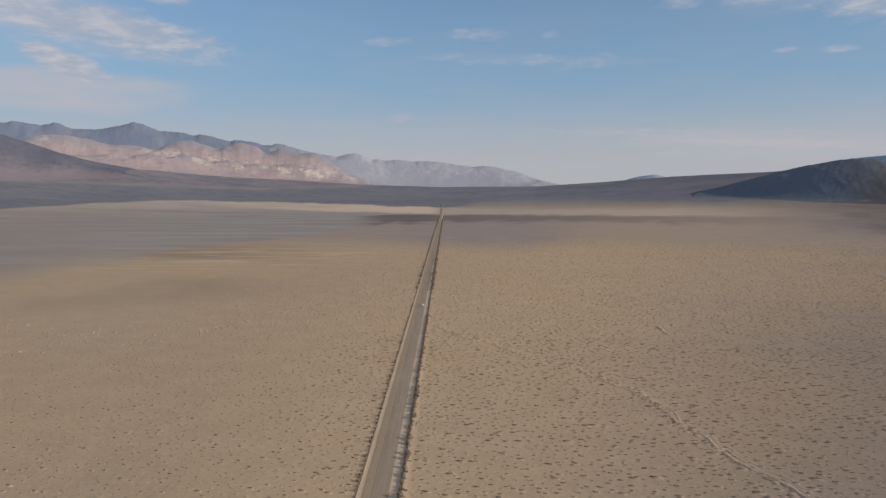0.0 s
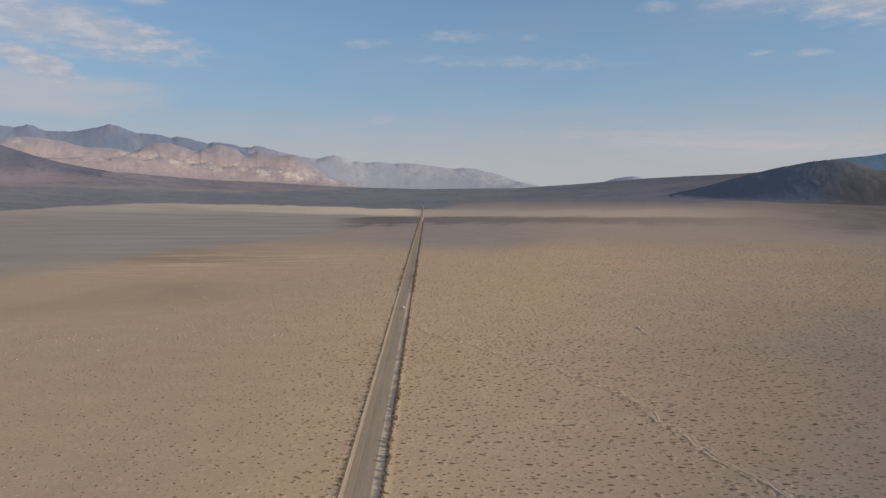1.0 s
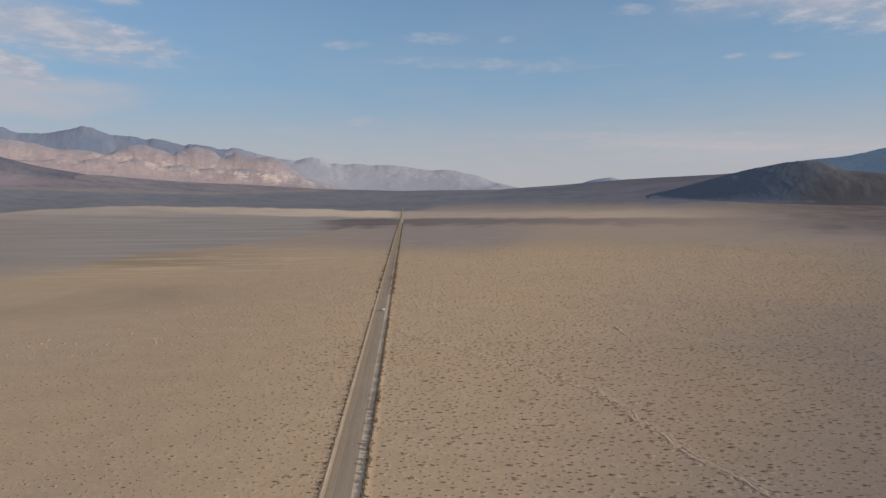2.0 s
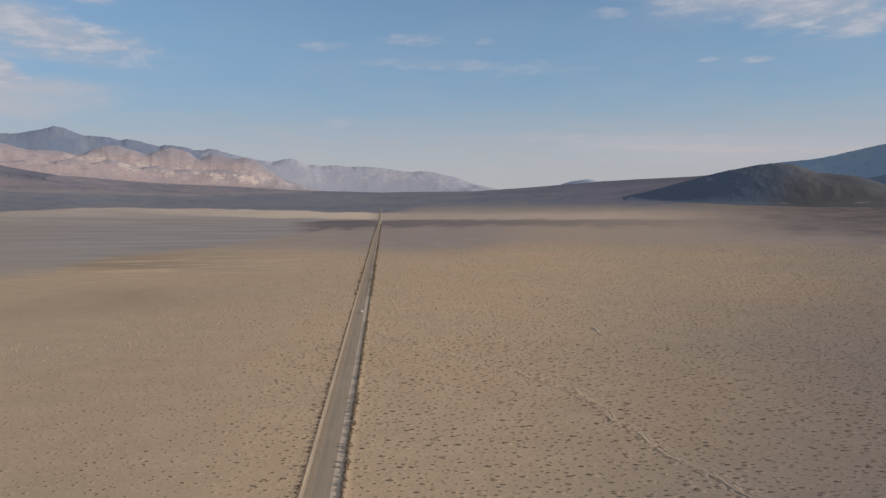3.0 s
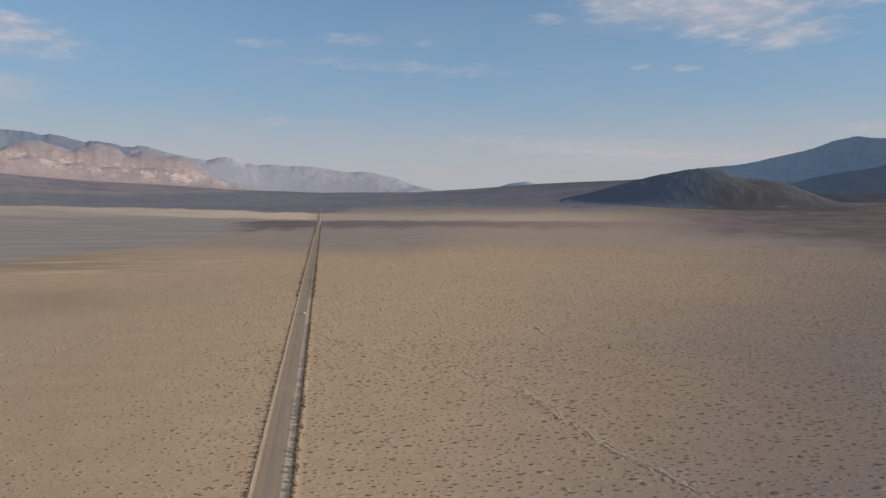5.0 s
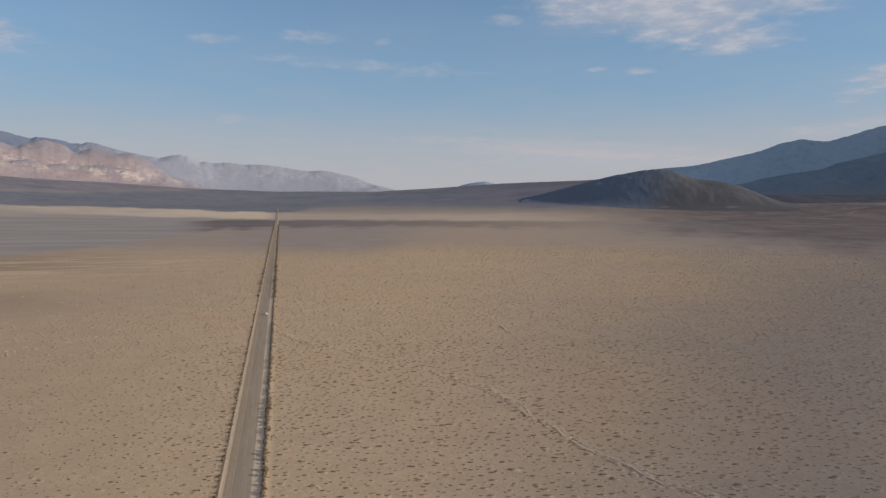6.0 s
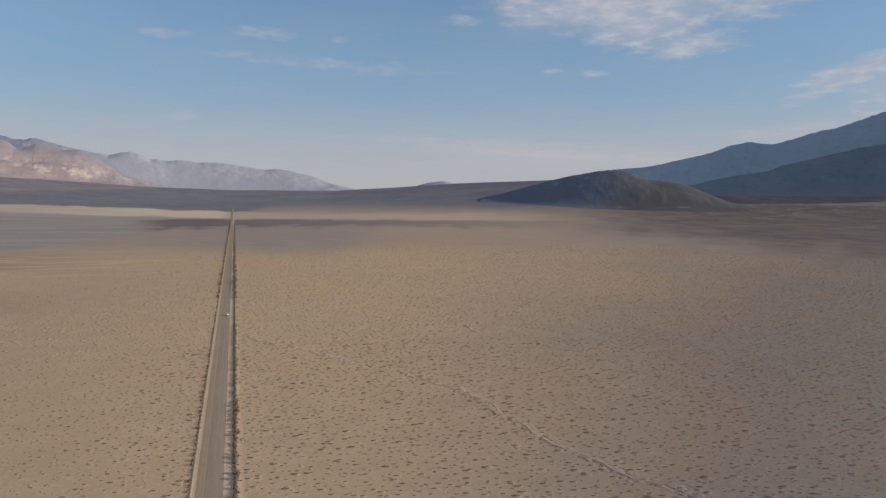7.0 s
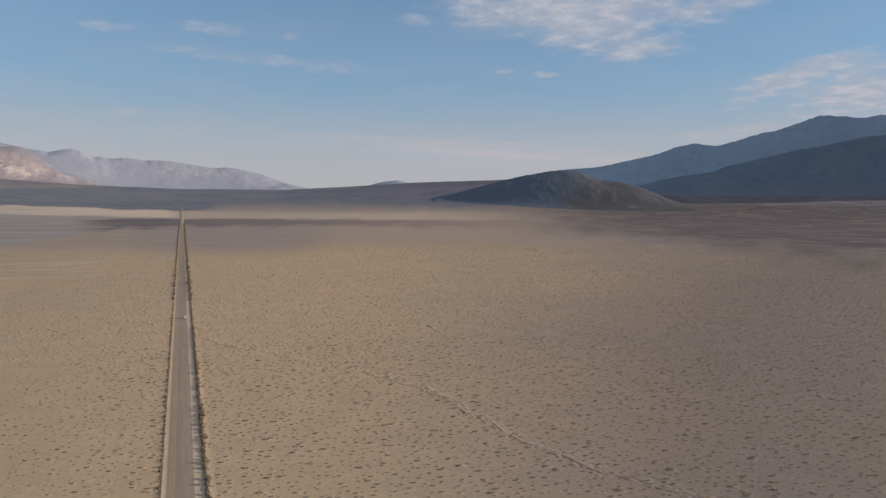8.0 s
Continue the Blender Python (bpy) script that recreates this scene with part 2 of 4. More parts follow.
def make_crest():
    """Slate-blue slopes with cloud shade and distance haze painted in, paler and bluer towards the far end."""
    m, gr, bsdf, where = material("hazy_crest")
    where = gr.scaled(where, (1.0, 0.5, 1.2))
    big = gr.noise(where, 0.006, 5, 0.6)
    fine = gr.noise(where, 0.03, 6, 0.65)
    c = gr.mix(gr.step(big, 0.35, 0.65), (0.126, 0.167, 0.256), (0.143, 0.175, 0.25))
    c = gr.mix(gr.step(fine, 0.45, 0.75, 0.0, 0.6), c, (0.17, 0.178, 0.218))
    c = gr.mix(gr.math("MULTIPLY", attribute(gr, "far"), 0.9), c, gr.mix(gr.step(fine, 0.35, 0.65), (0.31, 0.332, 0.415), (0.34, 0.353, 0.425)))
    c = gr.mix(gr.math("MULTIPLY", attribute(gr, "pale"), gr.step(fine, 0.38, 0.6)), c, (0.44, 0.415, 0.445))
    finish(gr, bsdf, c, 0.95, fine, 4.0, 0.12, spec=0.03)
    return m


def make_badland():
    """Pink and mauve slopes with streaks of buff and pale cliff."""
    m, gr, bsdf, where = material("badland_rock")
    flat = gr.scaled(where, (1.0, 0.6, 2.2))
    big = gr.noise(flat, 0.007, 5, 0.6)
    fine = gr.noise(flat, 0.03, 7, 0.68)
    c = gr.mix(gr.step(big, 0.35, 0.65), (0.266, 0.231, 0.259), (0.302, 0.256, 0.27))
    c = gr.mix(gr.step(fine, 0.46, 0.34, 0.0, 0.55), c, (0.18, 0.178, 0.22))
    c = gr.mix(gr.step(fine, 0.54, 0.7, 0.0, 0.5), c, (0.375, 0.324, 0.322))
    # the crest's painted shade and haze run down into the upper slopes
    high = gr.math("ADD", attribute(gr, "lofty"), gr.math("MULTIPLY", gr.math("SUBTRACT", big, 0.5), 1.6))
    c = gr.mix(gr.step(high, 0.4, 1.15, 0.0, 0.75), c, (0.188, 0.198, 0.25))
    cliff = gr.math("MULTIPLY", attribute(gr, "pale"), gr.step(fine, 0.4, 0.58, 0.15, 0.85))
    c = gr.mix(cliff, c, (0.498, 0.438, 0.408))
    # distance haze painted over the rock towards the far end
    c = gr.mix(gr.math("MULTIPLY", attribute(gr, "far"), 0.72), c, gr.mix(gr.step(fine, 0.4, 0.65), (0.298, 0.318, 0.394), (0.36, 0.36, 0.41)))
    finish(gr, bsdf, c, 0.95, fine, 4.0, 0.25, spec=0.03)
    return m


def make_leaf(name, dark, light):
    m, gr, bsdf, where = material(name)
    pick = gr.node("ShaderNodeNewGeometry").outputs["Random Per Island"]
    each = gr.node("ShaderNodeObjectInfo").outputs["Random"]
    c = gr.mix(pick, dark, light)
    c = gr.mix(gr.math("MULTIPLY", each, 0.35), c, tuple(v * 1.25 for v in light))
    finish(gr, bsdf, c, 0.85, spec=0.15)
    return m


def make_paint(name, tone, rough=0.4, metal=0.0, wear=0.1):
    m, gr, bsdf, where = material(name)
    n = gr.noise(where, 9.0, 4, 0.6)
    finish(gr, bsdf, gr.mix(gr.step(n, 0.45, 0.8, 0.0, wear), tone, tuple(v * 0.6 for v in tone)), rough, metal=metal, spec=0.5)
    return m


GROUND = make_ground()
SHOULDER_BROWN = make_soil("dusty_shoulder", (0.315, 0.25, 0.185))
SHOULDER_PALE = make_soil("pale_gravel", (0.468, 0.39, 0.314))
BERM = make_soil("berm_sand", (0.36, 0.28, 0.203))
GRADED = make_soil("graded_gravel", (0.40, 0.325, 0.25))
MOUND = make_soil("mound_sand", (0.442, 0.341, 0.245))
WASH = make_soil("wash_sand", (0.468, 0.364, 0.267))
ASPHALT = make_asphalt()
LINE = make_paint("road_paint", (0.42, 0.355, 0.285), 0.8, wear=0.7)
SHRUB = make_leaf("dry_shrub", (0.262, 0.196, 0.136), (0.385, 0.29, 0.2))
VERGE = make_leaf("verge_shrub", (0.12, 0.095, 0.07), (0.23, 0.178, 0.126))
TWIG = make_paint("twig_bark", (0.11, 0.08, 0.055), 0.9)
ROCK_CREST = make_crest()
ROCK_BADLAND = make_badland()
# distance haze is painted into the mountain rock tones below as pale blue
ROCK_FAR = make_rock("hazed_blue_rock", (0.29, 0.348, 0.457), (0.304, 0.355, 0.457), (0.319, 0.362, 0.457))
ROCK_SPUR = make_rock("mauve_rock", (0.0938, 0.103, 0.144), (0.109, 0.112, 0.149), (0.129, 0.127, 0.16), 1.3, (0.185, 0.165, 0.196))
# cloud shade put into the hill's colour, darker still on its sunlit flank
ROCK_DARK = make_rock("shaded_hill_rock", (0.132, 0.166, 0.222), (0.136, 0.163, 0.21), (0.142, 0.158, 0.187), 1.5, (0.0935, 0.0924, 0.101))
ROCK_SHADE = make_rock("hazed_rock", (0.322, 0.42, 0.53), (0.365, 0.456, 0.549), (0.395, 0.463, 0.53))
ROCK_DUSK = make_rock("hazed_dusk_rock", (0.172, 0.228, 0.298), (0.195, 0.246, 0.298), (0.222, 0.261, 0.298), 1.0, (0.206, 0.228, 0.263))
CAR_WHITE = make_paint("white_car_paint", (0.74, 0.74, 0.73), 0.25, wear=0.03)
GLASS_DARK = make_paint("tinted_glass", (0.02, 0.022, 0.025), 0.05, wear=0.0)
RUBBER = make_paint("tyre_rubber", (0.02, 0.02, 0.02), 0.8)
STEEL = make_paint("wheel_steel", (0.55, 0.55, 0.56), 0.35, 0.9)
RED = make_paint("red_lens", (0.45, 0.02, 0.02), 0.2, wear=0.0)
CLEAR = make_paint("clear_lens", (0.75, 0.75, 0.72), 0.1, wear=0.0)
TRIM = make_paint("black_trim", (0.03, 0.03, 0.03), 0.6)


# ---- small tools ----
def hash_grid(ix, iy, seed):
    h = (ix.astype(np.int64) * 374761393 + iy.astype(np.int64) * 668265263 + seed * 974634533) & 0x7FFFFFFF
    h = ((h ^ (h >> 13)) * 1274126177) & 0x7FFFFFFF
    return ((h ^ (h >> 16)) & 0xFFFF) / 65535.0


def value_noise(x, y, seed=0):
    ix, iy = np.floor(x), np.floor(y)
    fx, fy = x - ix, y - iy
    fx, fy = fx * fx * fx * (fx * (fx * 6 - 15) + 10), fy * fy * fy * (fy * (fy * 6 - 15) + 10)
    a, b = hash_grid(ix, iy, seed), hash_grid(ix + 1, iy, seed)
    c, d = hash_grid(ix, iy + 1, seed), hash_grid(ix + 1, iy + 1, seed)
    return (a + (b - a) * fx) * (1 - fy) + (c + (d - c) * fx) * fy


def fbm(x, y, octaves=5, seed=0, ridged=False):
    total, amp, norm = 0.0, 1.0, 0.0
    for k in range(octaves):
        n = value_noise(x * 2**k + 17.3 * k, y * 2**k - 9.1 * k, seed + k)
        total = total + amp * (1 - np.abs(2 * n - 1) if ridged else n)
        norm += amp
        amp *= 0.5
    return total / norm


def smooth(v, low, high):
    s = np.clip((v - low) / (high - low), 0, 1)
    return s * s * (3 - 2 * s)


def mesh_from(name, verts, faces, mat, shade=False):
    """A mesh from arrays: verts (n, 3), faces (m, 3) or (m, 4)."""
    verts, faces = np.asarray(verts, np.float32), np.asarray(faces, np.int32)
    me = bpy.data.meshes.new(name)
    me.vertices.add(len(verts))
    me.vertices.foreach_set("co", verts.ravel())
    sides = faces.shape[1]
    me.loops.add(faces.size)
    me.loops.foreach_set("vertex_index", faces.ravel())
    me.polygons.add(len(faces))
    me.polygons.foreach_set("loop_start", np.arange(0, faces.size, sides, dtype=np.int32))
    me.update(calc_edges=True)
    me.validate()
    me.polygons.foreach_set("use_smooth", np.full(len(me.polygons), shade))
    me.materials.append(mat)
    return me


def grid_faces(rows, cols):
    i = np.arange(rows - 1)[:, None] * cols + np.arange(cols - 1)[None]
    return np.stack([i, i + 1, i + cols + 1, i + cols], -1).reshape(-1, 4)


def part(name, bm, mat, parent, label=""):
    me = bpy.data.meshes.new(name)
    bm.to_mesh(me)
    bm.free()
    me.materials.append(mat)
    ob = new(name, me)
    ob.parent = parent
    return tagged(ob, label)


# ---- the lie of the land ----
# Bearings are in degrees from the road's direction, clockwise, round the overlook above (12, 0).
OX, OY, EYE_Z = 12.0, 0.0, 89.0
FAN_START, FAN_CREST = 2300.0, 4300.0
CREST_BEARING = (-180, -80, -40, -34, -25, -18.5, -14, -9, -4.4, 0, 8, 10, 15, 19, 24, 27, 33, 40, 60, 90, 180)
CREST_ANGLE = (0.0, 1.6, 1.9, 2.0, 2.0, 1.45, 1.22, 0.92, 0.66, 0.57, 0.6, 0.72, 1.02, 1.3, 1.52, 1.66, 1.1, 0.35, 0.35, 0.3, 0.0)


def polar(bearing, r):
    a = np.radians(bearing)
    return OX + r * np.sin(a), OY + r * np.cos(a)


def land(bearing, r):
    """Height of the ground: a flat valley floor that turns up into gravel fans."""
    top = EYE_Z + FAN_CREST * np.tan(np.radians(np.interp(bearing, CREST_BEARING, CREST_ANGLE)))
    s = np.clip((r - FAN_START) / (FAN_CREST - FAN_START), 0, 1)
    rough = (fbm(np.radians(bearing) * 14 + 30, r / 350, 4, 5) - 0.5) * 10 * s**2
    return top * s**3 + rough - 40 * smooth(r, FAN_CREST, 4900)


def land_xy(x, y):
    dx, dy = np.asarray(x, float) - OX, np.asarray(y, float) - OY
    return land(np.degrees(np.arctan2(dx, dy)), np.hypot(dx, dy))


def build_ground():
    bearings = np.concatenate([np.arange(-180, -44, 4.0), np.arange(-44, 66, 0.22), np.arange(66, 181, 4.0)])
    bearings[-1] = 180.0
    radii = np.concatenate([[0.01], np.geomspace(20, 2300, 200), np.linspace(2300, 4400, 210)[1:], np.linspace(4400, 4960, 14)[1:]])
    az, r = np.meshgrid(bearings, radii)
    z = land(az, r)
    x, y = polar(az, r)
    me = mesh_from("ground", np.stack([x, y, z], -1).reshape(-1, 3), grid_faces(len(radii), len(bearings)), GROUND, True)
    dip = np.degrees(np.arctan2(z - EYE_Z, r))
    dip = dip + (fbm(az / 2.2 + 50, r / 500, 4, 3) - 0.5) * 0.22
    # belts across the valley floor: soils, and cloud shade painted as darker bands
    shore = np.interp(az, (-60, -34, -27, -20.8, -14, -9.3, -4.4, 0, 30), (-1.0, -1.0, -0.6, -0.5, -0.69, -0.86, -1.08, -1.24, -1.3))
    west = 1 - smooth(az, -1.5, 0.6)
    depth = np.interp(az, (-34, -20, -9, -4, 0), (0.35, 0.58, 0.66, 0.62, 0.56))
    strength = np.interp(az, (-36, -30, -26, -20, -9, -1), (0.0, 0.06, 0.18, 0.44, 0.82, 1.0))
    edge = 0.08 + 0.3 * smooth(-az, 10, 26)
    playa = smooth(dip, shore - depth - edge, shore - depth + edge) * (1 - smooth(dip, shore - 0.08, shore + 0.05)) * strength * west
    playa = np.maximum(playa, 0.5 * (1 - west) * smooth(dip, -2.0, -1.8) * (1 - smooth(dip, -1.6, -0.9)) * (1 - smooth(az, 18, 32)))
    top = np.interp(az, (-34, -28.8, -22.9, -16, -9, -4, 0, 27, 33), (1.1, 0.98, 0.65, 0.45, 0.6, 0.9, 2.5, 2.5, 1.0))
    # the fans' gravel, darkened as if under cloud shade
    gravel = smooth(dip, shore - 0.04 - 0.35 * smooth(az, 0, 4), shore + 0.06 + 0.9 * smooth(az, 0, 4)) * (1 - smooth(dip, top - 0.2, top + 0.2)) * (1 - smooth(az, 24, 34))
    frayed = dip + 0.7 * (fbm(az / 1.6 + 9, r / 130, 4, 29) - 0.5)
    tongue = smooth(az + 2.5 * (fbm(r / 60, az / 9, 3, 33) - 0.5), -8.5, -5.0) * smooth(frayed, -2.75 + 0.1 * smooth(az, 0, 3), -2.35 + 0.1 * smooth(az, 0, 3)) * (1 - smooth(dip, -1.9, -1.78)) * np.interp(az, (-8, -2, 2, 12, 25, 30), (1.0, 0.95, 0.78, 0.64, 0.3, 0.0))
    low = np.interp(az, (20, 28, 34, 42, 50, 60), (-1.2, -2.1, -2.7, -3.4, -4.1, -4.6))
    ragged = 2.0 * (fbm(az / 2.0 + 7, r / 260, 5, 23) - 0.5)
    dark_fan = 0.85 * smooth(az, 21, 39) * smooth(dip, low - 1.2 + ragged, low + 1.3 + ragged)
    south = np.interp(az, (-60, -34, -27, -18, -9, 0, 6, 35, 60), (-6.0, -5.6, -4.3, -4.0, -3.5, -3.8, -4.2, -4.3, -4.6))
    south = south - 0.9 * (1 - 0.9 * smooth(az, 1, 16)) * smooth(az, -20, -8)
    silt = (1 - 0.4 * smooth(az, 6, 16)) * smooth(dip, south - 0.6, south + 0.9) * (1 - gravel) * (0.8 + 0.2 * smooth(az, -8, 0))
    lake = np.interp(az, (-40, -34, -27, -22.9, -19.3, -15.1, -11.4, -4.6, -3), (-6.6, -6.2, -5.3, -4.6, -4.1, -3.85, -3.4, -2.6, -2.4)) + 0.5 * (fbm(az / 2.4 + 21, r / 170, 4, 37) - 0.5)
    blur = 0.1 + 0.5 * smooth(-az, 14, 30)
    clay = (1 - 0.4 * smooth(-az, 20, 33)) * smooth(dip, lake - blur, lake + blur) * (1 - smooth(az, -5.5, -3.0)) * (1 - gravel) * (1 - 0.9 * tongue)
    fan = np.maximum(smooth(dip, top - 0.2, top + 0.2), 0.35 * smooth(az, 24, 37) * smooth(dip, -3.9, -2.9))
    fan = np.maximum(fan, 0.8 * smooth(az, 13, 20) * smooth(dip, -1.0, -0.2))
    olive = smooth(-az, 8, 20) * smooth(dip, -9.5, -7.0) * (1 - smooth(dip, -4.6, -3.6)) * smooth(fbm(x / 220, y / 260, 4, 15), 0.3, 0.6)
    trails = smooth(-az, 3, 10) * (1 - smooth(-az, 26, 34)) * smooth(dip, -6.6, -5.6) * (1 - smooth(dip, -4.3, -3.6))
    for key, values in (("olive", olive), ("trails", trails), ("playa", playa), ("gravel", gravel), ("dark_fan", dark_fan), ("shadow_lift", 0.4 * smooth(az, 38, 42) * smooth(dip, -0.42, -0.2)), ("clay", clay), ("tongue", tongue), ("silt", silt), ("fan", fan)):
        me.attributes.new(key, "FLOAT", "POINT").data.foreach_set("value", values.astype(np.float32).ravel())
    return tagged(new("ground", me), "tan desert valley floor with pale playa and gravel fans darkened by painted cloud shade", "ground", kind="structure")


def build_range(name, label, mat, az0, az1, feet, crest_r, r1, knots, rough, seed, step=0.08, rows=90, size=150.0, crag=0.04, soften=0.15, dome=0.3, scars=(), pale=(), foot_fade=(-200, -199), skirt=0.42, grain=(1.0, 0.75), far=(900, 901), wander=1.5, cut=0.25):
    """A mountain range that grows out of the land. feet: bearing and distance of its foot; knots: bearing and angle of
    its skyline.
    scars, pale: patches of bare rubble and of pale cliff (bearing, angle, half width, half height, tilt, strength)."""
    fine0, fine1 = max(az0, -40), min(az1, 62)
    bearings = np.unique(np.concatenate([np.arange(az0, fine0, 0.5), np.arange(fine0, fine1, step), np.arange(fine1, az1, 0.5), [az1]]).round(3))
    q = np.concatenate([np.linspace(0, 1, rows), np.linspace(1, 2, 9)[1:]])
    az, q = np.meshgrid(bearings, q)
    r0 = sum(np.interp(az + d, *zip(*feet)) for d in np.linspace(-3, 3, 13)) / 13
    r = np.where(q <= 1, r0 + (crest_r - r0) * q, crest_r + (r1 - crest_r) * (q - 1))
    u = np.radians(az) * crest_r
    base = land(az, r)
    s = np.clip(q, 0, 1)
    wu, wv = 110 * (fbm(u / 190, r / 190, 4, seed + 4) - 0.5), 110 * (fbm(u / 190 + 40, r / 190, 4, seed + 5) - 0.5)
    # the skyline's peaks blur and wander on the way down the slope
    low = 1 - smooth(s, 0.72, 1.0)
    sway = az + wander * low * (wu / 55)

    def skyline(at, blur):
        return sum(np.interp(at + d * blur, *zip(*knots)) for d in np.linspace(-1, 1, 9)) / 9

    sharp = skyline(az, soften)
    line = sharp * (1 - low) + skyline(sway, 1.6) * low
    crest = EYE_Z + crest_r * np.tan(np.radians(line))
    rise = np.maximum(crest - land(az, np.full_like(az, crest_r)), 0)
    ridge = fbm((u + wu) / (grain[0] * size), (r + wv) / (grain[1] * size), 6, seed, True)
    gully = fbm((u + 0.6 * wu) / (0.22 * size), (r + wv) / (0.5 * size), 4, seed + 2, True)
    knob = fbm(u / 45, r / 45, 4, seed + 7) - 0.5
    jag = (fbm(u / 32, r / 42, 5, seed + 9) - 0.5) * crag
    env = s * (1 - s) ** 0.6
    shape = (1 - dome) * s**1.25 + dome * np.sin(s * np.pi / 2) ** 1.6 + rough * (1 - 0.55 * smooth(az, *far)) * (2.2 * (ridge - 0.6) + cut * (gully - 0.6) + 0.35 * knob) * env + jag * s**6
    fall = np.clip(q - 1, 0, 1)
    z = np.where(q <= 1, base + rise * shape, base + rise * (1 + jag) * (1 - 1.25 * fall)) - 2.5 * (1 - smooth(s, 0, 0.04)) - 5 * (1 - smooth(rise, 0, 12))
    z = np.where(q < 1, np.minimum(z, EYE_Z + r * np.tan(np.radians(sharp - 0.3 * (1 - s)))), z)
    x, y = polar(az, r)
    angle = np.degrees(np.arctan2(z - EYE_Z, r))

    def patches(spots, low, high):
        total = 0 * az
        ragged = fbm((u + wu) / 60, (r + wv) / 60, 5, seed + 3)
        for sa, se, wa, we, lean, much in spots:
            d = ((az - sa) / wa) ** 2 + ((angle - se - lean * (az - sa)) / we) ** 2
            total = np.maximum(total, much * np.exp(-d) * smooth(ragged, low, high))
        return total

    keys = {"apron": (1 - smooth(s, 0.0, skirt)) * smooth(az, *foot_fade), "scar": patches(scars, 0.25, 0.6), "pale": patches(pale, 0.38, 0.6), "far": smooth(az, *far), "lofty": smooth(s, 0.45, 1.0)}
    # one base with its slopes as parts, sharing smooth normals where they meet
    points = np.stack([x, y, z], -1)
    normal = np.cross(np.gradient(points, axis=1), np.gradient(points, axis=0))
    normal[rows - 1] = normal[rows - 2]
    normal *= np.sign(normal[..., 2:]) / np.maximum(np.linalg.norm(normal, axis=-1, keepdims=True), 1e-9)
    column = int(np.argmin(np.abs(az[0] - np.clip((az0 + az1) / 2, -30, 50))))
    base_at = points[0, column] + (0, 0, 2.5)
    thing = tagged(new(name), label, "mountain")
    thing.location = base_at
    half = int(rows * 0.42)
    for piece, first, last in (("lower_slope", 0, half + 1), ("upper_slope", half, len(az))):
        span = slice(first, last)
        me = mesh_from(piece, (points[span] - base_at).reshape(-1, 3), grid_faces(last - first, az.shape[1]), mat, True)
        me.normals_split_custom_set_from_vertices(normal[span].reshape(-1, 3).tolist())
        for key, values in keys.items():
            me.attributes.new(key, "FLOAT", "POINT").data.foreach_set("value", values[span].astype(np.float32).ravel())
        ob = new(piece, me)
        ob.parent = thing
    return thing


build_ground()
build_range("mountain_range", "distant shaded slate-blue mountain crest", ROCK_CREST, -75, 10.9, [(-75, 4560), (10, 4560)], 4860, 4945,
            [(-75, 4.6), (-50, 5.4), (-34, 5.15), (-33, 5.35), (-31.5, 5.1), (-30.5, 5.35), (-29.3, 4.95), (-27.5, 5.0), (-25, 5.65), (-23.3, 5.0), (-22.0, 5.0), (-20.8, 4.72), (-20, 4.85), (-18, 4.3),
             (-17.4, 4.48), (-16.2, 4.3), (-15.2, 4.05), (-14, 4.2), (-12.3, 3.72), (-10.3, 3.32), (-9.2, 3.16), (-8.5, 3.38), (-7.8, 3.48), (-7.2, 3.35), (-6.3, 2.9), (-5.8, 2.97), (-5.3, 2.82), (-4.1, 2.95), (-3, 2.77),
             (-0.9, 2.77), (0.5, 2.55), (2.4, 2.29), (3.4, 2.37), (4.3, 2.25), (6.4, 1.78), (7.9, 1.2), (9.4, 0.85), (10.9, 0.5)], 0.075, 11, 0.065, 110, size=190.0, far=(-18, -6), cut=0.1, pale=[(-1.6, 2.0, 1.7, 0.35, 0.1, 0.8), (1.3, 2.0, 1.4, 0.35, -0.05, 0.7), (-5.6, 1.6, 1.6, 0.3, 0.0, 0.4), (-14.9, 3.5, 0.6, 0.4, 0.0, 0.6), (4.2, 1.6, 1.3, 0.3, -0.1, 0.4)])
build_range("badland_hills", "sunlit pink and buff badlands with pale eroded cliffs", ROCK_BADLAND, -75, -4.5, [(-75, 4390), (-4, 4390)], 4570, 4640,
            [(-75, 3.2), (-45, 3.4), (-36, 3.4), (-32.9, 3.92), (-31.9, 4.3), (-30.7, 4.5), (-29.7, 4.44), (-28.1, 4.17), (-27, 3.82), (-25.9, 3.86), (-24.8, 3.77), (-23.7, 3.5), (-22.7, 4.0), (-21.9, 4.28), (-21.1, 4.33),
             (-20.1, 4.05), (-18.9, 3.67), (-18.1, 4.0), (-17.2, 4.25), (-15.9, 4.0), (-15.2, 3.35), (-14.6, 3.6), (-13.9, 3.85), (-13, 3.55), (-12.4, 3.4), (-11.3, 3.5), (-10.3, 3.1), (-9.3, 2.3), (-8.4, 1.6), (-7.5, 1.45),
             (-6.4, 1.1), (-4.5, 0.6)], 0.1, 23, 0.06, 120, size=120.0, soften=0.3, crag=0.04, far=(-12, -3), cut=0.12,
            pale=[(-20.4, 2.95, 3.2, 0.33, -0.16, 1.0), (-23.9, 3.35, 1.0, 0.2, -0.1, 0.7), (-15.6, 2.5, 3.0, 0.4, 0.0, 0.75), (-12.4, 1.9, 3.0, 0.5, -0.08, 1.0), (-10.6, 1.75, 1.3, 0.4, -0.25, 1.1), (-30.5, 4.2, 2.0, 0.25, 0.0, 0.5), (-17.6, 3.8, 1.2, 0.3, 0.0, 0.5)])
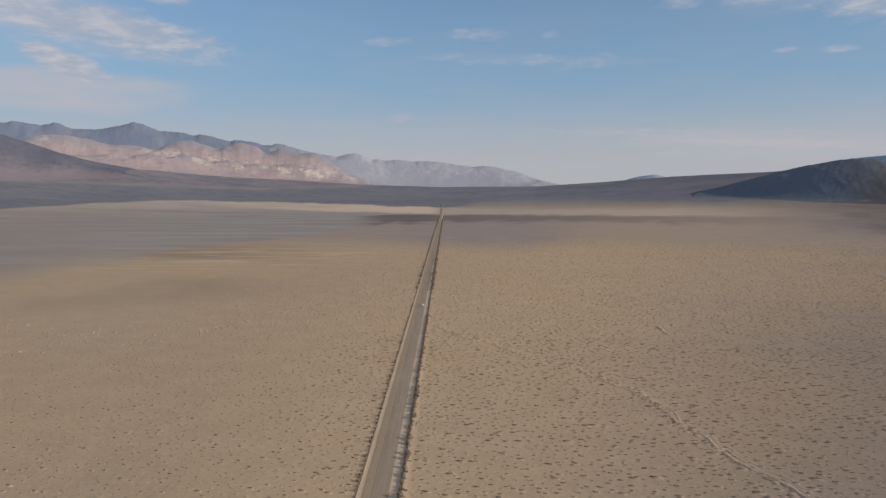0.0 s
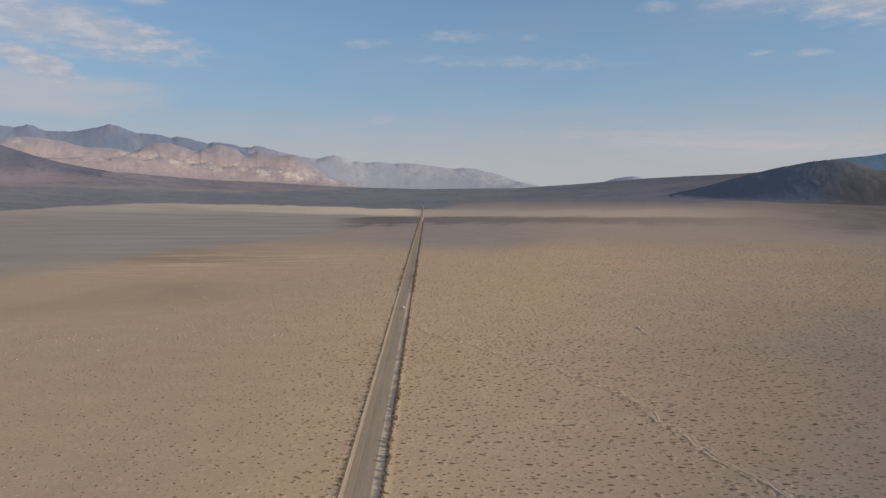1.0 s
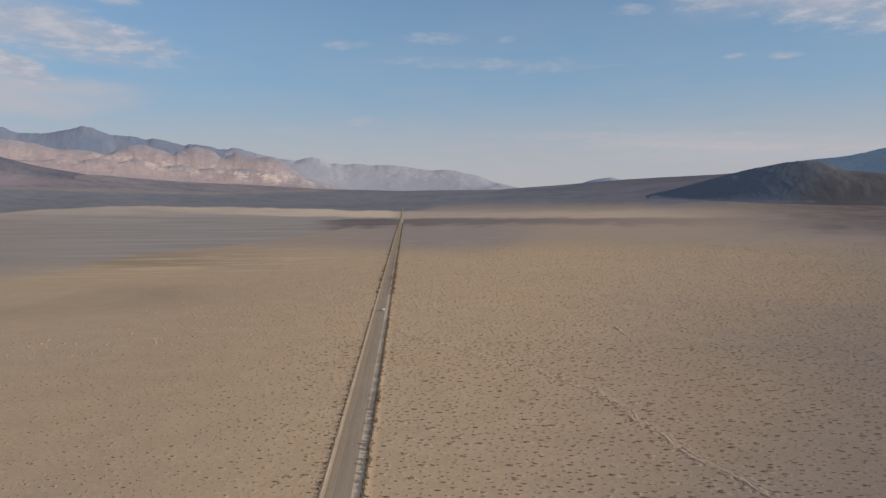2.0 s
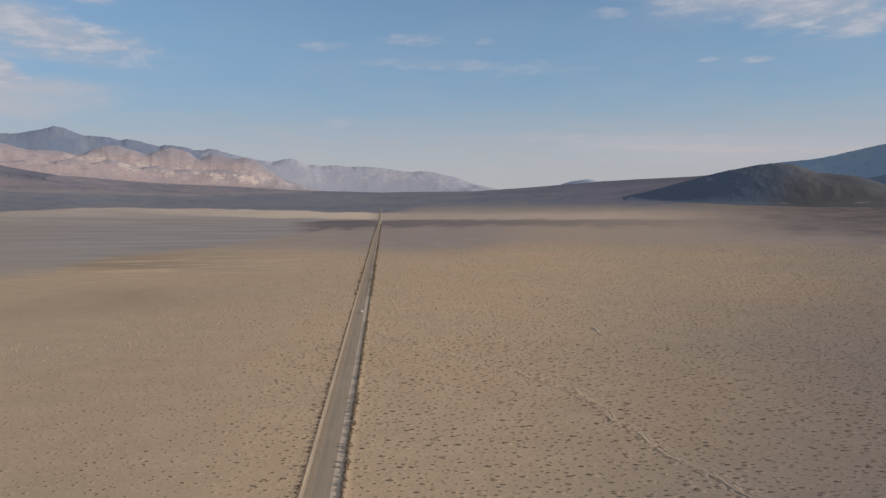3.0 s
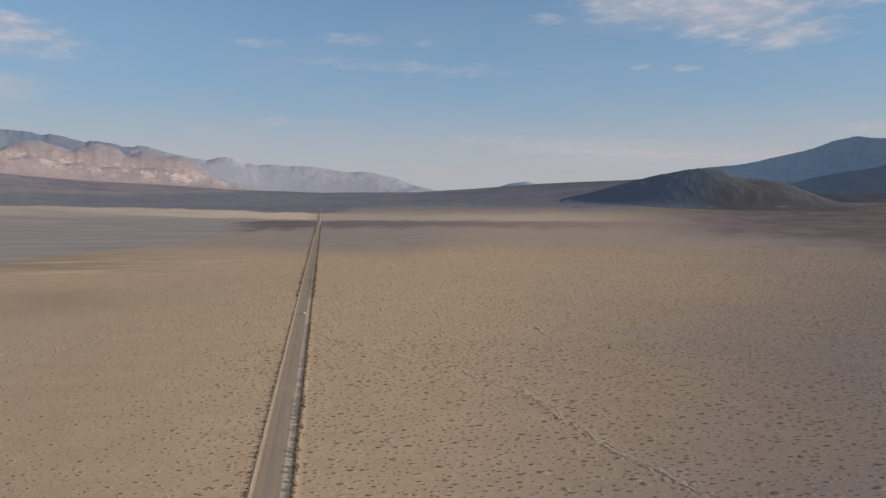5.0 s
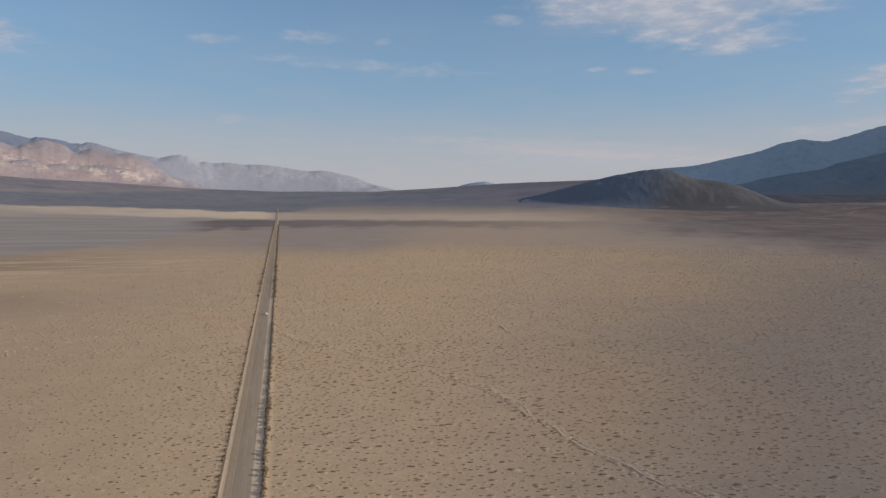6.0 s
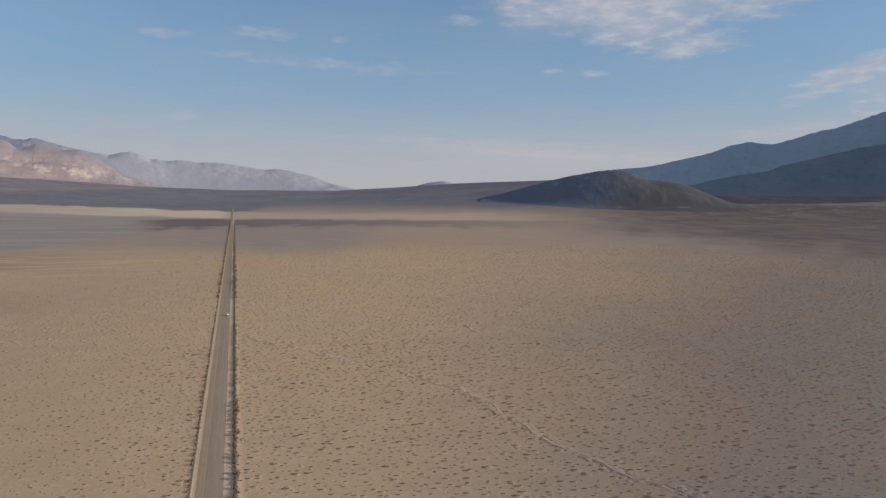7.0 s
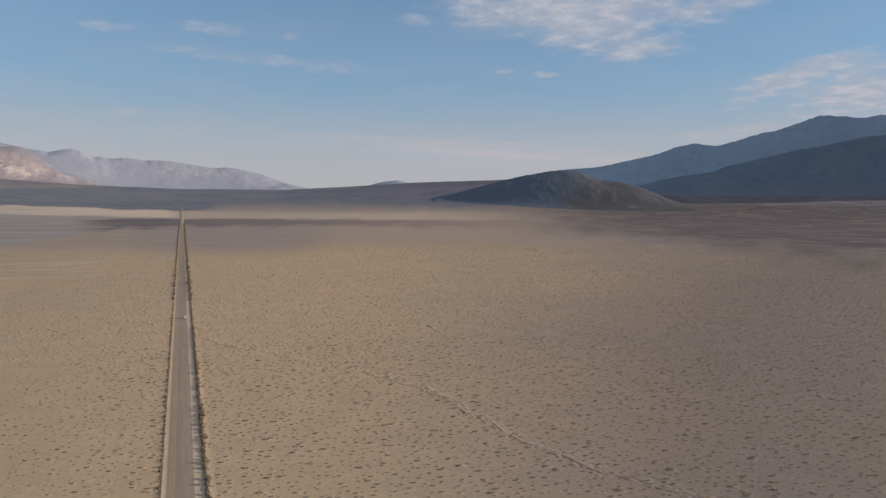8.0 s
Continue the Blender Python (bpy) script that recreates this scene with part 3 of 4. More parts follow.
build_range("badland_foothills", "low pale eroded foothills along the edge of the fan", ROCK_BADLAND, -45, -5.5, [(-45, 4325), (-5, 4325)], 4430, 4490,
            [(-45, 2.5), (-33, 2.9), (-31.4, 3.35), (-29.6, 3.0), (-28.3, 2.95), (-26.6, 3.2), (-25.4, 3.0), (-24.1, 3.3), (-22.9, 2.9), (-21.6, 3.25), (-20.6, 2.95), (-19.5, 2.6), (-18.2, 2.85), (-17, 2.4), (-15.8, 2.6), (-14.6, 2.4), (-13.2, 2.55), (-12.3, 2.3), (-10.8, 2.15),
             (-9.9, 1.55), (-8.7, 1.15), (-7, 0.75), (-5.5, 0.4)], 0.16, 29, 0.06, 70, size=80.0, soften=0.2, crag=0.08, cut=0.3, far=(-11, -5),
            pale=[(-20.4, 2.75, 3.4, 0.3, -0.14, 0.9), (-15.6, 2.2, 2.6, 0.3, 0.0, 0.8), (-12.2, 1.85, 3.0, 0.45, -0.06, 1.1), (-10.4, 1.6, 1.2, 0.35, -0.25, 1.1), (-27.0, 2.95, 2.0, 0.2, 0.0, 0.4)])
build_range("mountain_spur", "bare mauve spur running down to the gravel fan", ROCK_SPUR, -75, -20, [(-75, 4000), (-34, 4050), (-20, 4150)], 4320, 4420,
            [(-75, 5.2), (-45, 5.0), (-34, 4.4), (-33, 4.05), (-32.2, 3.82), (-30.2, 3.1), (-28.1, 2.53), (-26, 2.15), (-24.0, 1.85), (-20, 1.1)], 0.1, 31, crag=0.012, skirt=0.95, dome=0.1)
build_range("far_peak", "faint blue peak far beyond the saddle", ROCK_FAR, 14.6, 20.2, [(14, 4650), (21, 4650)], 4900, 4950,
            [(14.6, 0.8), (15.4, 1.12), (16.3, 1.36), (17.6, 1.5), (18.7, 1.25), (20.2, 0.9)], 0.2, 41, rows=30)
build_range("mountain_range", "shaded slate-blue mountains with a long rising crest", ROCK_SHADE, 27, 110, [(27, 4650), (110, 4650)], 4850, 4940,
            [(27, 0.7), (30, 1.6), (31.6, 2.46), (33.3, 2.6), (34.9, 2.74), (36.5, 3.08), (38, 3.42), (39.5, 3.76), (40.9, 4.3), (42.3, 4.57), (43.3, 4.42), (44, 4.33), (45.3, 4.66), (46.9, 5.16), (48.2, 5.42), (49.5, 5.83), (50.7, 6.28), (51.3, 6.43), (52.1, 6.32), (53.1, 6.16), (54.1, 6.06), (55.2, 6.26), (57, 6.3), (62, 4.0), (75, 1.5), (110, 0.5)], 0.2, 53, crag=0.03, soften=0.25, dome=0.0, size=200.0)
build_range("mountain_spur", "dark shaded spur in front of the hazy blue mountains", ROCK_DUSK, 34, 110, [(34, 4420), (110, 4420)], 4640, 4700,
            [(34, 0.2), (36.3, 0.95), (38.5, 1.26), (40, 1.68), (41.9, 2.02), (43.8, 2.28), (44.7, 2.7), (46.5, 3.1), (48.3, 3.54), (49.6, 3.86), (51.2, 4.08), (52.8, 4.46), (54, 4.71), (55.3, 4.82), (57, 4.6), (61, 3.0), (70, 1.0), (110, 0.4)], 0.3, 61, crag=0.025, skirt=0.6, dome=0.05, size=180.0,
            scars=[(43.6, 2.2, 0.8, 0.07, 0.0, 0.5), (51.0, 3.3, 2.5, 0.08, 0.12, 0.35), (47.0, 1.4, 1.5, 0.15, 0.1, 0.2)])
# Shade is painted over the hill's sunlit eastern flank by the darker foot tone.
build_range("dark_hill", "dark rounded hill at the edge of the valley, its shade painted in", ROCK_DARK, 18.0, 46.0, [(18, 3770), (22, 3700), (26, 3570), (29, 3490), (33, 3470), (37, 3500), (42, 3640), (46, 3760)], 3820, 3900,
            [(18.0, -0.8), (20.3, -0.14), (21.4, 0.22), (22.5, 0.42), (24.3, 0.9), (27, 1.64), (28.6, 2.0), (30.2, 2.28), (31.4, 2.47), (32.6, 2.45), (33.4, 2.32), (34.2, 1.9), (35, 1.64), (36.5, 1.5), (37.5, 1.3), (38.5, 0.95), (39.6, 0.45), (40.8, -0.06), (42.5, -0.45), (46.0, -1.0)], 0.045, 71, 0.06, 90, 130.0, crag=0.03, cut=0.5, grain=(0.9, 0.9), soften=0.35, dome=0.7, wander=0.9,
            scars=[(31.2, 0.2, 1.3, 0.2, 0.5, 0.22), (30.2, -0.6, 0.9, 0.09, 0.0, 0.8), (32.6, -0.62, 0.5, 0.08, 0.0, 0.6), (37.5, -0.6, 1.1, 0.05, 0.03, 0.7)], foot_fade=(28.0, 35.0), skirt=2.6)


# ---- road ----
def road_line():
    """The road's centre: straight along y, then bending up the fan."""
    y = np.concatenate([np.arange(-600, 1200, 6.0), np.arange(1200, 3500, 25.0)])
    x = np.zeros_like(y)
    s = np.linspace(0, 1, 24)[1:]
    y2 = 3475 + 230 * s
    x2 = -46 * s**2.2
    return np.concatenate([x, x2]), np.concatenate([y, y2])


ROAD_X, ROAD_Y = road_line()
ROAD_Z = np.maximum(land_xy(ROAD_X, ROAD_Y), 0.0)


def ribbon(name, offsets, mat, wobble=0.0, seed=0, far=5000.0, shade=False):
    """A strip along the road. offsets: (across, up) from edge to edge."""
    keep = ROAD_Y < far
    x, y, z = ROAD_X[keep], ROAD_Y[keep], ROAD_Z[keep]
    rows = []
    for k, (across, up) in enumerate(offsets):
        w = wobble * (fbm(y / 9, y * 0 + 5 * k, 4, seed) - 0.5) * (0 < k < len(offsets) - 1 or wobble < 0.5)
        h = up * (0.72 + 0.56 * fbm(y / 11, y * 0 + 2.2, 4, seed + 3)) if up > 0.1 and wobble > 0.4 else up
        lift = 0.9 * smooth(y, 1500, 3200)
        rows.append(np.stack([x + across + w, y, z + h + lift], -1))
    return mesh_from(name, np.stack(rows, 1).reshape(-1, 3), grid_faces(len(x), len(offsets)), mat, shade)


MID, HALF = 0.18, 3.0
road = tagged(new("road", ribbon("road", [(MID - HALF - 0.15, 0.02), (MID - HALF, 0.10), (MID - 1.6, 0.14), (MID, 0.16), (MID + 1.6, 0.14), (MID + HALF, 0.10), (MID + HALF + 0.15, 0.02)], ASPHALT, 0.12, 2)),
              "straight worn grey asphalt desert road dusted with sand", "road", kind="structure")
tagged(new("road_shoulder", ribbon("road_shoulder", [(-5.2, 0.03), (-4.1, 0.085), (-2.84, 0.095)], SHOULDER_BROWN, 0.25, 4, 3300)), "dusty brown shoulder beside the asphalt", "shoulder", kind="structure")
tagged(new("road_shoulder", ribbon("road_shoulder", [(3.2, 0.09), (4.4, 0.07), (6.4, 0.02)], SHOULDER_PALE, 0.3, 6, 3300)), "pale gravel shoulder beside the asphalt", "shoulder", kind="structure")
tagged(new("road_berm", ribbon("road_berm", [(-4.8, 0.04), (-5.5, 0.08), (-5.9, 0.12), (-6.2, 0.19), (-6.4, 0.18), (-6.65, -0.02)][::-1], GRADED, 0.5, 8, 1700, shade=True)), "low graded gravel berm along the road's edge", "berm", kind="structure")
tagged(new("road_berm", ribbon("road_berm", [(6.1, -0.02), (6.55, 0.22), (6.9, 0.52), (7.2, 0.54), (7.9, 0.3), (8.9, 0.08), (9.8, -0.03)], BERM, 0.7, 12, 1000, shade=True)), "rough sandy berm along the road with scrub on it", "berm", kind="structure")


def strip_line(name, across, width, y0, y1, label):
    y = np.arange(y0, y1, 5.0)
    z = np.maximum(land_xy(0 * y, y), 0) + 0.9 * smooth(y, 1500, 3200)
    up = 0.16 - 0.02 * abs(across - MID) + 0.006
    rows = [np.stack([0 * y + across + d, y, z + up], -1) for d in (-width / 2, width / 2)]
    return tagged(new(name, mesh_from(name, np.stack(rows, 1).reshape(-1, 3), grid_faces(len(y), 2), LINE)), label, "road marking", kind="structure")


strip_line("road_marking", -2.62, 0.18, -600, 2400, "faded pale edge line on the asphalt")


def centre_dash():
    """One worn dash of the centre line, a thin slab of paint."""
    bm = bmesh.new()
    bmesh.ops.create_grid(bm, x_segments=1, y_segments=6, size=0.5, matrix=Matrix.Diagonal((0.12, 3.0, 1, 1)))
    top = bmesh.ops.extrude_face_region(bm, geom=bm.faces[:])
    bmesh.ops.translate(bm, verts=[v for v in top["geom"] if isinstance(v, bmesh.types.BMVert)], vec=(0, 0, 0.008))
    bmesh.ops.recalc_face_normals(bm, faces=bm.faces[:])
    return bm


dash = part("centre_dash", centre_dash(), LINE, road, "worn pale centre line dash")
dash.location = (MID, -96, 0.158)
for k in range(1, 100):
    d = dash.copy()
    scene.collection.objects.link(d)
    d.location = (MID, -96 + 12.2 * k, 0.158)


# ---- scrub ----
rng = np.random.default_rng(7)
SHADOW_WAY = (-math.sin(radians(62)), math.cos(radians(62)))  # the way shadows fall; the low shrubs are stretched to imitate longer ones


def tuft(leaves, seed, flatness=0.55, size=0.28, core=0):
    """A dry shrub of many small blades in an uneven dome, radius about 1."""
    r = np.random.default_rng(seed)
    verts = []
    for _ in range(leaves):
        a, t = r.uniform(0, 2 * np.pi), r.uniform(0.1, 1.0) ** 0.6
        rad = t * r.uniform(0.55, 1.0)
        c = np.array([rad * np.cos(a), rad * np.sin(a), flatness * r.uniform(0.05, 1.0) * np.sqrt(max(0.05, 1 - rad * rad * 0.9))])
        d1, d2 = r.normal(size=3), r.normal(size=3)
        d1[2] = abs(d1[2])
        d1, d2 = d1 / np.linalg.norm(d1), d2 / np.linalg.norm(d2)
        k = size * r.uniform(0.7, 1.5)
        tri = np.array([c - d2 * k * 0.6, c + d2 * k * 0.6, c + d1 * k * 1.6])
        tri[:, 2] = np.maximum(tri[:, 2], -0.03)
        verts.append(tri)
    if core:
        # the dense woody heart of the shrub, a lumpy dome
        a = np.arange(core) * 2 * np.pi / core
        low, mid = r.uniform(0.6, 0.95, core), r.uniform(0.5, 0.8, core)
        foot = np.stack([low * np.cos(a), low * np.sin(a), a * 0 - 0.03], -1)
        waist = np.stack([mid * np.cos(a + 0.3), mid * np.sin(a + 0.3), flatness * r.uniform(0.45, 0.7, core)], -1)
        tip = np.array([r.uniform(-0.2, 0.2), r.uniform(-0.2, 0.2), flatness * 0.9])
        for k in range(core):
            n = (k + 1) % core
            verts += [np.array([foot[k], foot[n], waist[k]]), np.array([foot[n], waist[n], waist[k]]), np.array([waist[k], waist[n], tip])]
    v = np.concatenate(verts)
    return v, np.arange(len(v)).reshape(-1, 3)


def scatter(name, templates, xs, ys, scales, mat, label, category="shrub", zs=None, shade=False, stretch=1.0, tail=0.0, slim=1.0):
    """Many copies of small shapes joined into one mesh, stretched along the shadow direction by a factor. tail: how far
    their height falls off that way; slim: their width across it.
    """
    vs, fs, n = [], [], 0
    pick = rng.integers(0, len(templates), len(xs))
    turn = rng.uniform(0, 2 * np.pi, len(xs))
    zs = np.zeros(len(xs)) if zs is None else zs
    for k, (tv, tf) in enumerate(templates):
        i = np.nonzero(pick == k)[0]
        c, s = np.cos(turn[i])[:, None], np.sin(turn[i])[:, None]
        sc = scales[i][:, None]
        lx, ly = (tv[:, 0] * c - tv[:, 1] * s) * sc, (tv[:, 0] * s + tv[:, 1] * c) * sc
        down = lx * SHADOW_WAY[0] + ly * SHADOW_WAY[1]
        lx, ly = lx * slim + down * SHADOW_WAY[0] * (1 - slim), ly * slim + down * SHADOW_WAY[1] * (1 - slim)
        along = down * (stretch - 1)
        up = tv[:, 2] * (sc - tail * np.clip(down, -sc, sc))
        v = np.stack([lx + along * SHADOW_WAY[0] + xs[i][:, None], ly + along * SHADOW_WAY[1] + ys[i][:, None], up + zs[i][:, None]], -1)
        vs.append(v.reshape(-1, 3))
        fs.append((tf[None] + (np.arange(len(i)) * len(tv))[:, None, None] + n).reshape(-1, 3))
        n += len(i) * len(tv)
    return tagged(new(name, mesh_from(name, np.concatenate(vs), np.concatenate(fs), mat, shade)), label, category, kind="stuff")


def mound(seed, sides=9):
    """A low sand mound with an uneven rim, radius about 1."""
    r = np.random.default_rng(seed)
    a = np.arange(sides) * 2 * np.pi / sides
    rim, mid = r.uniform(0.85, 1.25, sides), r.uniform(0.4, 0.6, sides)
    v = np.concatenate([np.stack([rim * np.cos(a), rim * np.sin(a), a * 0 - 0.02], -1), np.stack([mid * np.cos(a), mid * np.sin(a), r.uniform(0.15, 0.22, sides)], -1), [[0, 0, 0.25]]])
    f = []
    for k in range(sides):
        n = (k + 1) % sides
        f += [(k, n, sides + n), (k, sides + n, sides + k), (sides + k, sides + n, 2 * sides)]
    return v, np.array(f)


def hump(seed, sides):
    """A coarse mound for far off."""
    r = np.random.default_rng(seed)
    a = np.arange(sides) * 2 * np.pi / sides
    rim = r.uniform(0.85, 1.25, sides)
    v = np.concatenate([np.stack([rim * np.cos(a), rim * np.sin(a), a * 0 - 0.02], -1), [[-0.1, 0.0, 0.46]]])
    return v, np.array([(k, (k + 1) % sides, sides) for k in range(sides)])


def density(x, y):
    """Share of the full scrub cover at a place."""
    dx, dy = x - OX, y - OY
    r, az = np.hypot(dx, dy), np.degrees(np.arctan2(dx, dy))
    d = 0.78 + 0.3 * fbm(x / 60, y / 60, 4, 91)
    rim = 880 + 200 * smooth(az, 2, 14)
    d = d * (1 - smooth(r, rim, rim + 430)) * (1 - 0.45 * smooth(-az, 0, 5) * smooth(r, 480, 800))
    bare = smooth(-az, 11, 23) * smooth(r, 400, 620)
    lines = smooth(fbm(x / 42 + y / 150, y / 120 - x / 300, 4, 77), 0.52, 0.62)
    d = d * (1 - bare * (1 - 0.9 * lines * (1 - smooth(r, 430, 700)))) * (1 - 0.15 * smooth(-az, 6, 18))
    return np.where((x > -8.0) & (x < 8.3), 0, d)


def scrub_places(r0, r1, cell):
    """Uneven but well-spread places in the open plain between two distances, about one to each cell."""
    a0, a1 = (-np.pi, np.pi) if r0 == 0 else (np.radians(-41), np.radians(62))
    gx, gy = np.meshgrid(np.arange(-r1, r1, cell), np.arange(-r1 if r0 == 0 else 0, r1, cell))
    x = OX + gx.ravel() + rng.uniform(-0.5, 0.5, gx.size) * cell
    y = OY + gy.ravel() + rng.uniform(-0.5, 0.5, gx.size) * cell
    r, a = np.hypot(x - OX, y - OY), np.arctan2(x - OX, y - OY)
    keep = (r > r0) & (r < r1) & (a > a0) & (a < a1) & (rng.uniform(0, 1, len(x)) < density(x, y))
    return x[keep], y[keep]


def sizes(n):
    return np.clip(rng.lognormal(-1.23, 0.36, n), 0.14, 0.66)


for near, far, per, blades, kinds in ((0, 150, 3.8, 26, 6), (150, 420, 3.35, 22, 8), (420, 800, 3.5, 6, 6), (800, 1520, 4.4, 0, 5)):
    px, py = scrub_places(near, far, per)
    sz = (1.0 if far < 500 else 1.04 if far < 900 else 1.12) * sizes(len(px)) * (1 - (0.28 if far < 500 else 0.1) * smooth(-np.degrees(np.arctan2(px, py + 30)), 1, 10))
    # shrubs drawn out threefold, so that their shape adds to their shadows
    scatter("scrub", [tuft(blades, 40 + k + blades, 0.95, 0.2, 7 if far < 500 else 5 if far < 900 else 3) for k in range(kinds)], px, py, sz, SHRUB, "scattered low dry brown desert scrub on the sand",
            zs=0.02 * sz, stretch=3.0, tail=0.45, slim=0.52)
    if far > 160:
        sunward = rng.uniform(0.7, 1.5, len(px)) * sz
        scatter("sand_mounds", [mound(60 + k, 9) if far < 500 else hump(80 + k, 6 if far < 900 else 4) for k in range(5)], px - SHADOW_WAY[0] * sunward, py - SHADOW_WAY[1] * sunward, sz * rng.uniform(1.3, 2.1, len(px)) * (1.0 if far < 500 else 1.15), MOUND, "small wind-blown sand mounds round the scrub", "sand", shade=far < 500, stretch=1.5)

# far roadside scrub
n = 2200
fy = rng.uniform(600, 2300, n)
side = rng.uniform(0, 1, n) < 0.7
fx = np.where(side, 6.7 + rng.normal(0, 0.8, n), -7.3 + rng.normal(0, 0.5, n))
scatter("roadside_scrub", [tuft(16, 140 + k, 0.9, 0.4) for k in range(5)], fx, fy, rng.uniform(0.6, 1.4, n), VERGE, "dense dry scrub lining the road far off", zs=np.where(side & (fy < 1000), 0.4, 0.0))


# small tufts between the larger roadside shrubs
n = 1650
fy = rng.uniform(10, 620, n)
side = rng.uniform(0, 1, n) < 0.85
fx = np.where(side, np.where(rng.uniform(0, 1, n) < 0.75, rng.uniform(6.0, 7.5, n), 7.0 + np.abs(rng.normal(0, 0.9, n))), -6.7 - np.abs(rng.normal(0, 0.35, n)))
scatter("roadside_scrub", [tuft(30, 160 + k, 1.0, 0.34, 6) for k in range(6)], fx, fy, rng.uniform(0.22, 0.62, n), VERGE, "small dry tufts of scrub along the road's edges", zs=np.where(side & (fx < 7.2), 0.2, 0.0))


def shrub_kind(seed):
    """A roadside shrub: woody twigs and a ragged crown."""
    base = tagged(new("roadside_shrub"), "ragged dry shrub on the sandy berm by the road", "shrub", "shrubs along the road")
    v, f = tuft(120, seed, 0.95, 0.17, 7)
    crown = new("crown", mesh_from("crown", v, f, VERGE))
    crown.parent = base
    bm = bmesh.new()
    r = random.Random(seed)
    for k in range(6):
        a, lean = k * 1.05 + r.uniform(-0.3, 0.3), r.uniform(0.3, 0.7)
        tip = Vector((math.cos(a) * lean, math.sin(a) * lean, r.uniform(0.5, 0.85)))
        q = tip.to_track_quat("Z", "Y").to_matrix().to_4x4()
        bmesh.ops.create_cone(bm, segments=5, radius1=0.035, radius2=0.008, depth=tip.length, matrix=q @ Matrix.Translation((0, 0, tip.length / 2)))
    part("stem", bm, TWIG, base)
    return base


kinds = [shrub_kind(300 + k) for k in range(6)]
spots = []
y = 150.0
while y < 520 and len(spots) < 175:
    spots.append((6.5 + abs(rng.normal(0, 0.5)), y, 0.2, rng.uniform(0.4, 0.8) if rng.uniform() < 0.6 else rng.uniform(0.8, 1.25)))
    y += rng.uniform(0.8, 3.1)
y = 150.0
while y < 520 and len(spots) < 290:
    spots.append((-6.6 - abs(rng.normal(0, 0.4)), y, 0.0, rng.uniform(0.3, 0.85)))
    y += rng.uniform(1.2, 5.6)
for k, (sx, sy, sz, big) in enumerate(spots):
    m = pose(sx, sy, sz, 0, 0, rng.uniform(0, 360)) @ Matrix.Diagonal((big, big, big * rng.uniform(0.8, 1.25), 1))
    if k < 6:
        kinds[k].matrix_basis = m
    else:
        c = copy_thing(kinds[k % 6], pose(0, 0, 0))
        c.matrix_basis = m


# ---- dry wash ----
def bank(line, width, rise, seed, step=0.9):
    """A low winding bank of sand along a line of (x, y) corners."""
    line = np.array(line, float)
    leg = np.r_[0, np.cumsum(np.hypot(*np.diff(line, axis=0).T))]
    d = np.arange(0, leg[-1], step)
    x, y = np.interp(d, leg, line[:, 0]), np.interp(d, leg, line[:, 1])
    side = np.stack([-(np.gradient(y)), np.gradient(x)], -1)
    side /= np.linalg.norm(side, axis=1)[:, None]
    wander = (fbm(d / 16, d * 0, 5, seed) - 0.5) * 5
    centre = np.stack([x, y], -1) + side * wander[:, None]
    tall = np.clip(rise * (3.4 * fbm(d / 7, d * 0 + 4, 4, seed + 5) - 0.55), -0.03, 1.2 * rise)
    rows = []
    for across, up in ((-1.0, -0.03), (-0.45, 0.55), (-0.1, 1.0), (0.25, 0.75), (1.0, -0.03)):
        w = width * across * (0.7 + 0.6 * fbm(d / 9, d * 0 + across, 3, seed + 8))
        rows.append(np.c_[centre + side * w[:, None], np.where(up > 0, np.maximum(tall * up, -0.03), up)])
    return np.stack(rows, 1).reshape(-1, 3), grid_faces(len(d), 5)


MAIN = [(13, 438), (30, 402), (45, 388), (64, 355), (80, 335), (91, 320), (97, 304), (104, 291), (109, 272), (111, 262), (110, 248), (112, 241), (114, 233), (114, 226), (116, 214), (118, 206), (122, 196), (125, 186), (128, 178), (134, 171), (139, 160), (150, 146), (165, 128)]
STRANDS = ((0, 0.0, 99, 1.05, 0.27), (4, 2.4, 17, 0.8, 0.17), (11, 5.2, 99, 0.7, 0.1), (15, 9.0, 99, 0.5, 0.05))
for k, (first, shift, last, width, rise) in enumerate(STRANDS):
    v, f = bank([(x + shift, y + 0.4 * shift) for x, y in MAIN[first:last]], width, rise, 500 + 13 * k)
    tagged(new("wash_bank", mesh_from("wash_bank", v, f[:, ::-1], WASH, True)), "low winding sand bank of a dry wash", "wash", "banks of the dry wash", "structure")
# broken hummocks and scrub strewn along the wash
way_x, way_y = np.array(MAIN, float).T
leg = np.r_[0, np.cumsum(np.hypot(np.diff(way_x), np.diff(way_y)))]
at = rng.uniform(0, leg[-1], 640)
hx, hy = np.interp(at, leg, way_x) + rng.normal(0.6, 1.5, 640), np.interp(at, leg, way_y) + rng.normal(0, 1.2, 640)
scatter("wash_hummocks", [mound(660 + k, 9) for k in range(6)], hx, hy, rng.uniform(0.5, 1.1, 640), WASH, "broken pale hummocks strewn along the dry wash", "sand", shade=True, stretch=1.5)
scatter("scrub", [tuft(22, 680 + k, 0.7, 0.2, 7) for k in range(6)], hx - 0.9, hy + 0.2, sizes(640), SHRUB, "low dry scrub caught along the dry wash", stretch=2.6)
v, f = bank([(163.2, 433), (162, 425), (160.6, 415)], 1.3, 0.6, 592)
tagged(new("wash_bank", mesh_from("wash_bank", v, f[:, ::-1], SHOULDER_PALE, True)), "short pale scar of sand in the scrub", "wash", "", "structure")


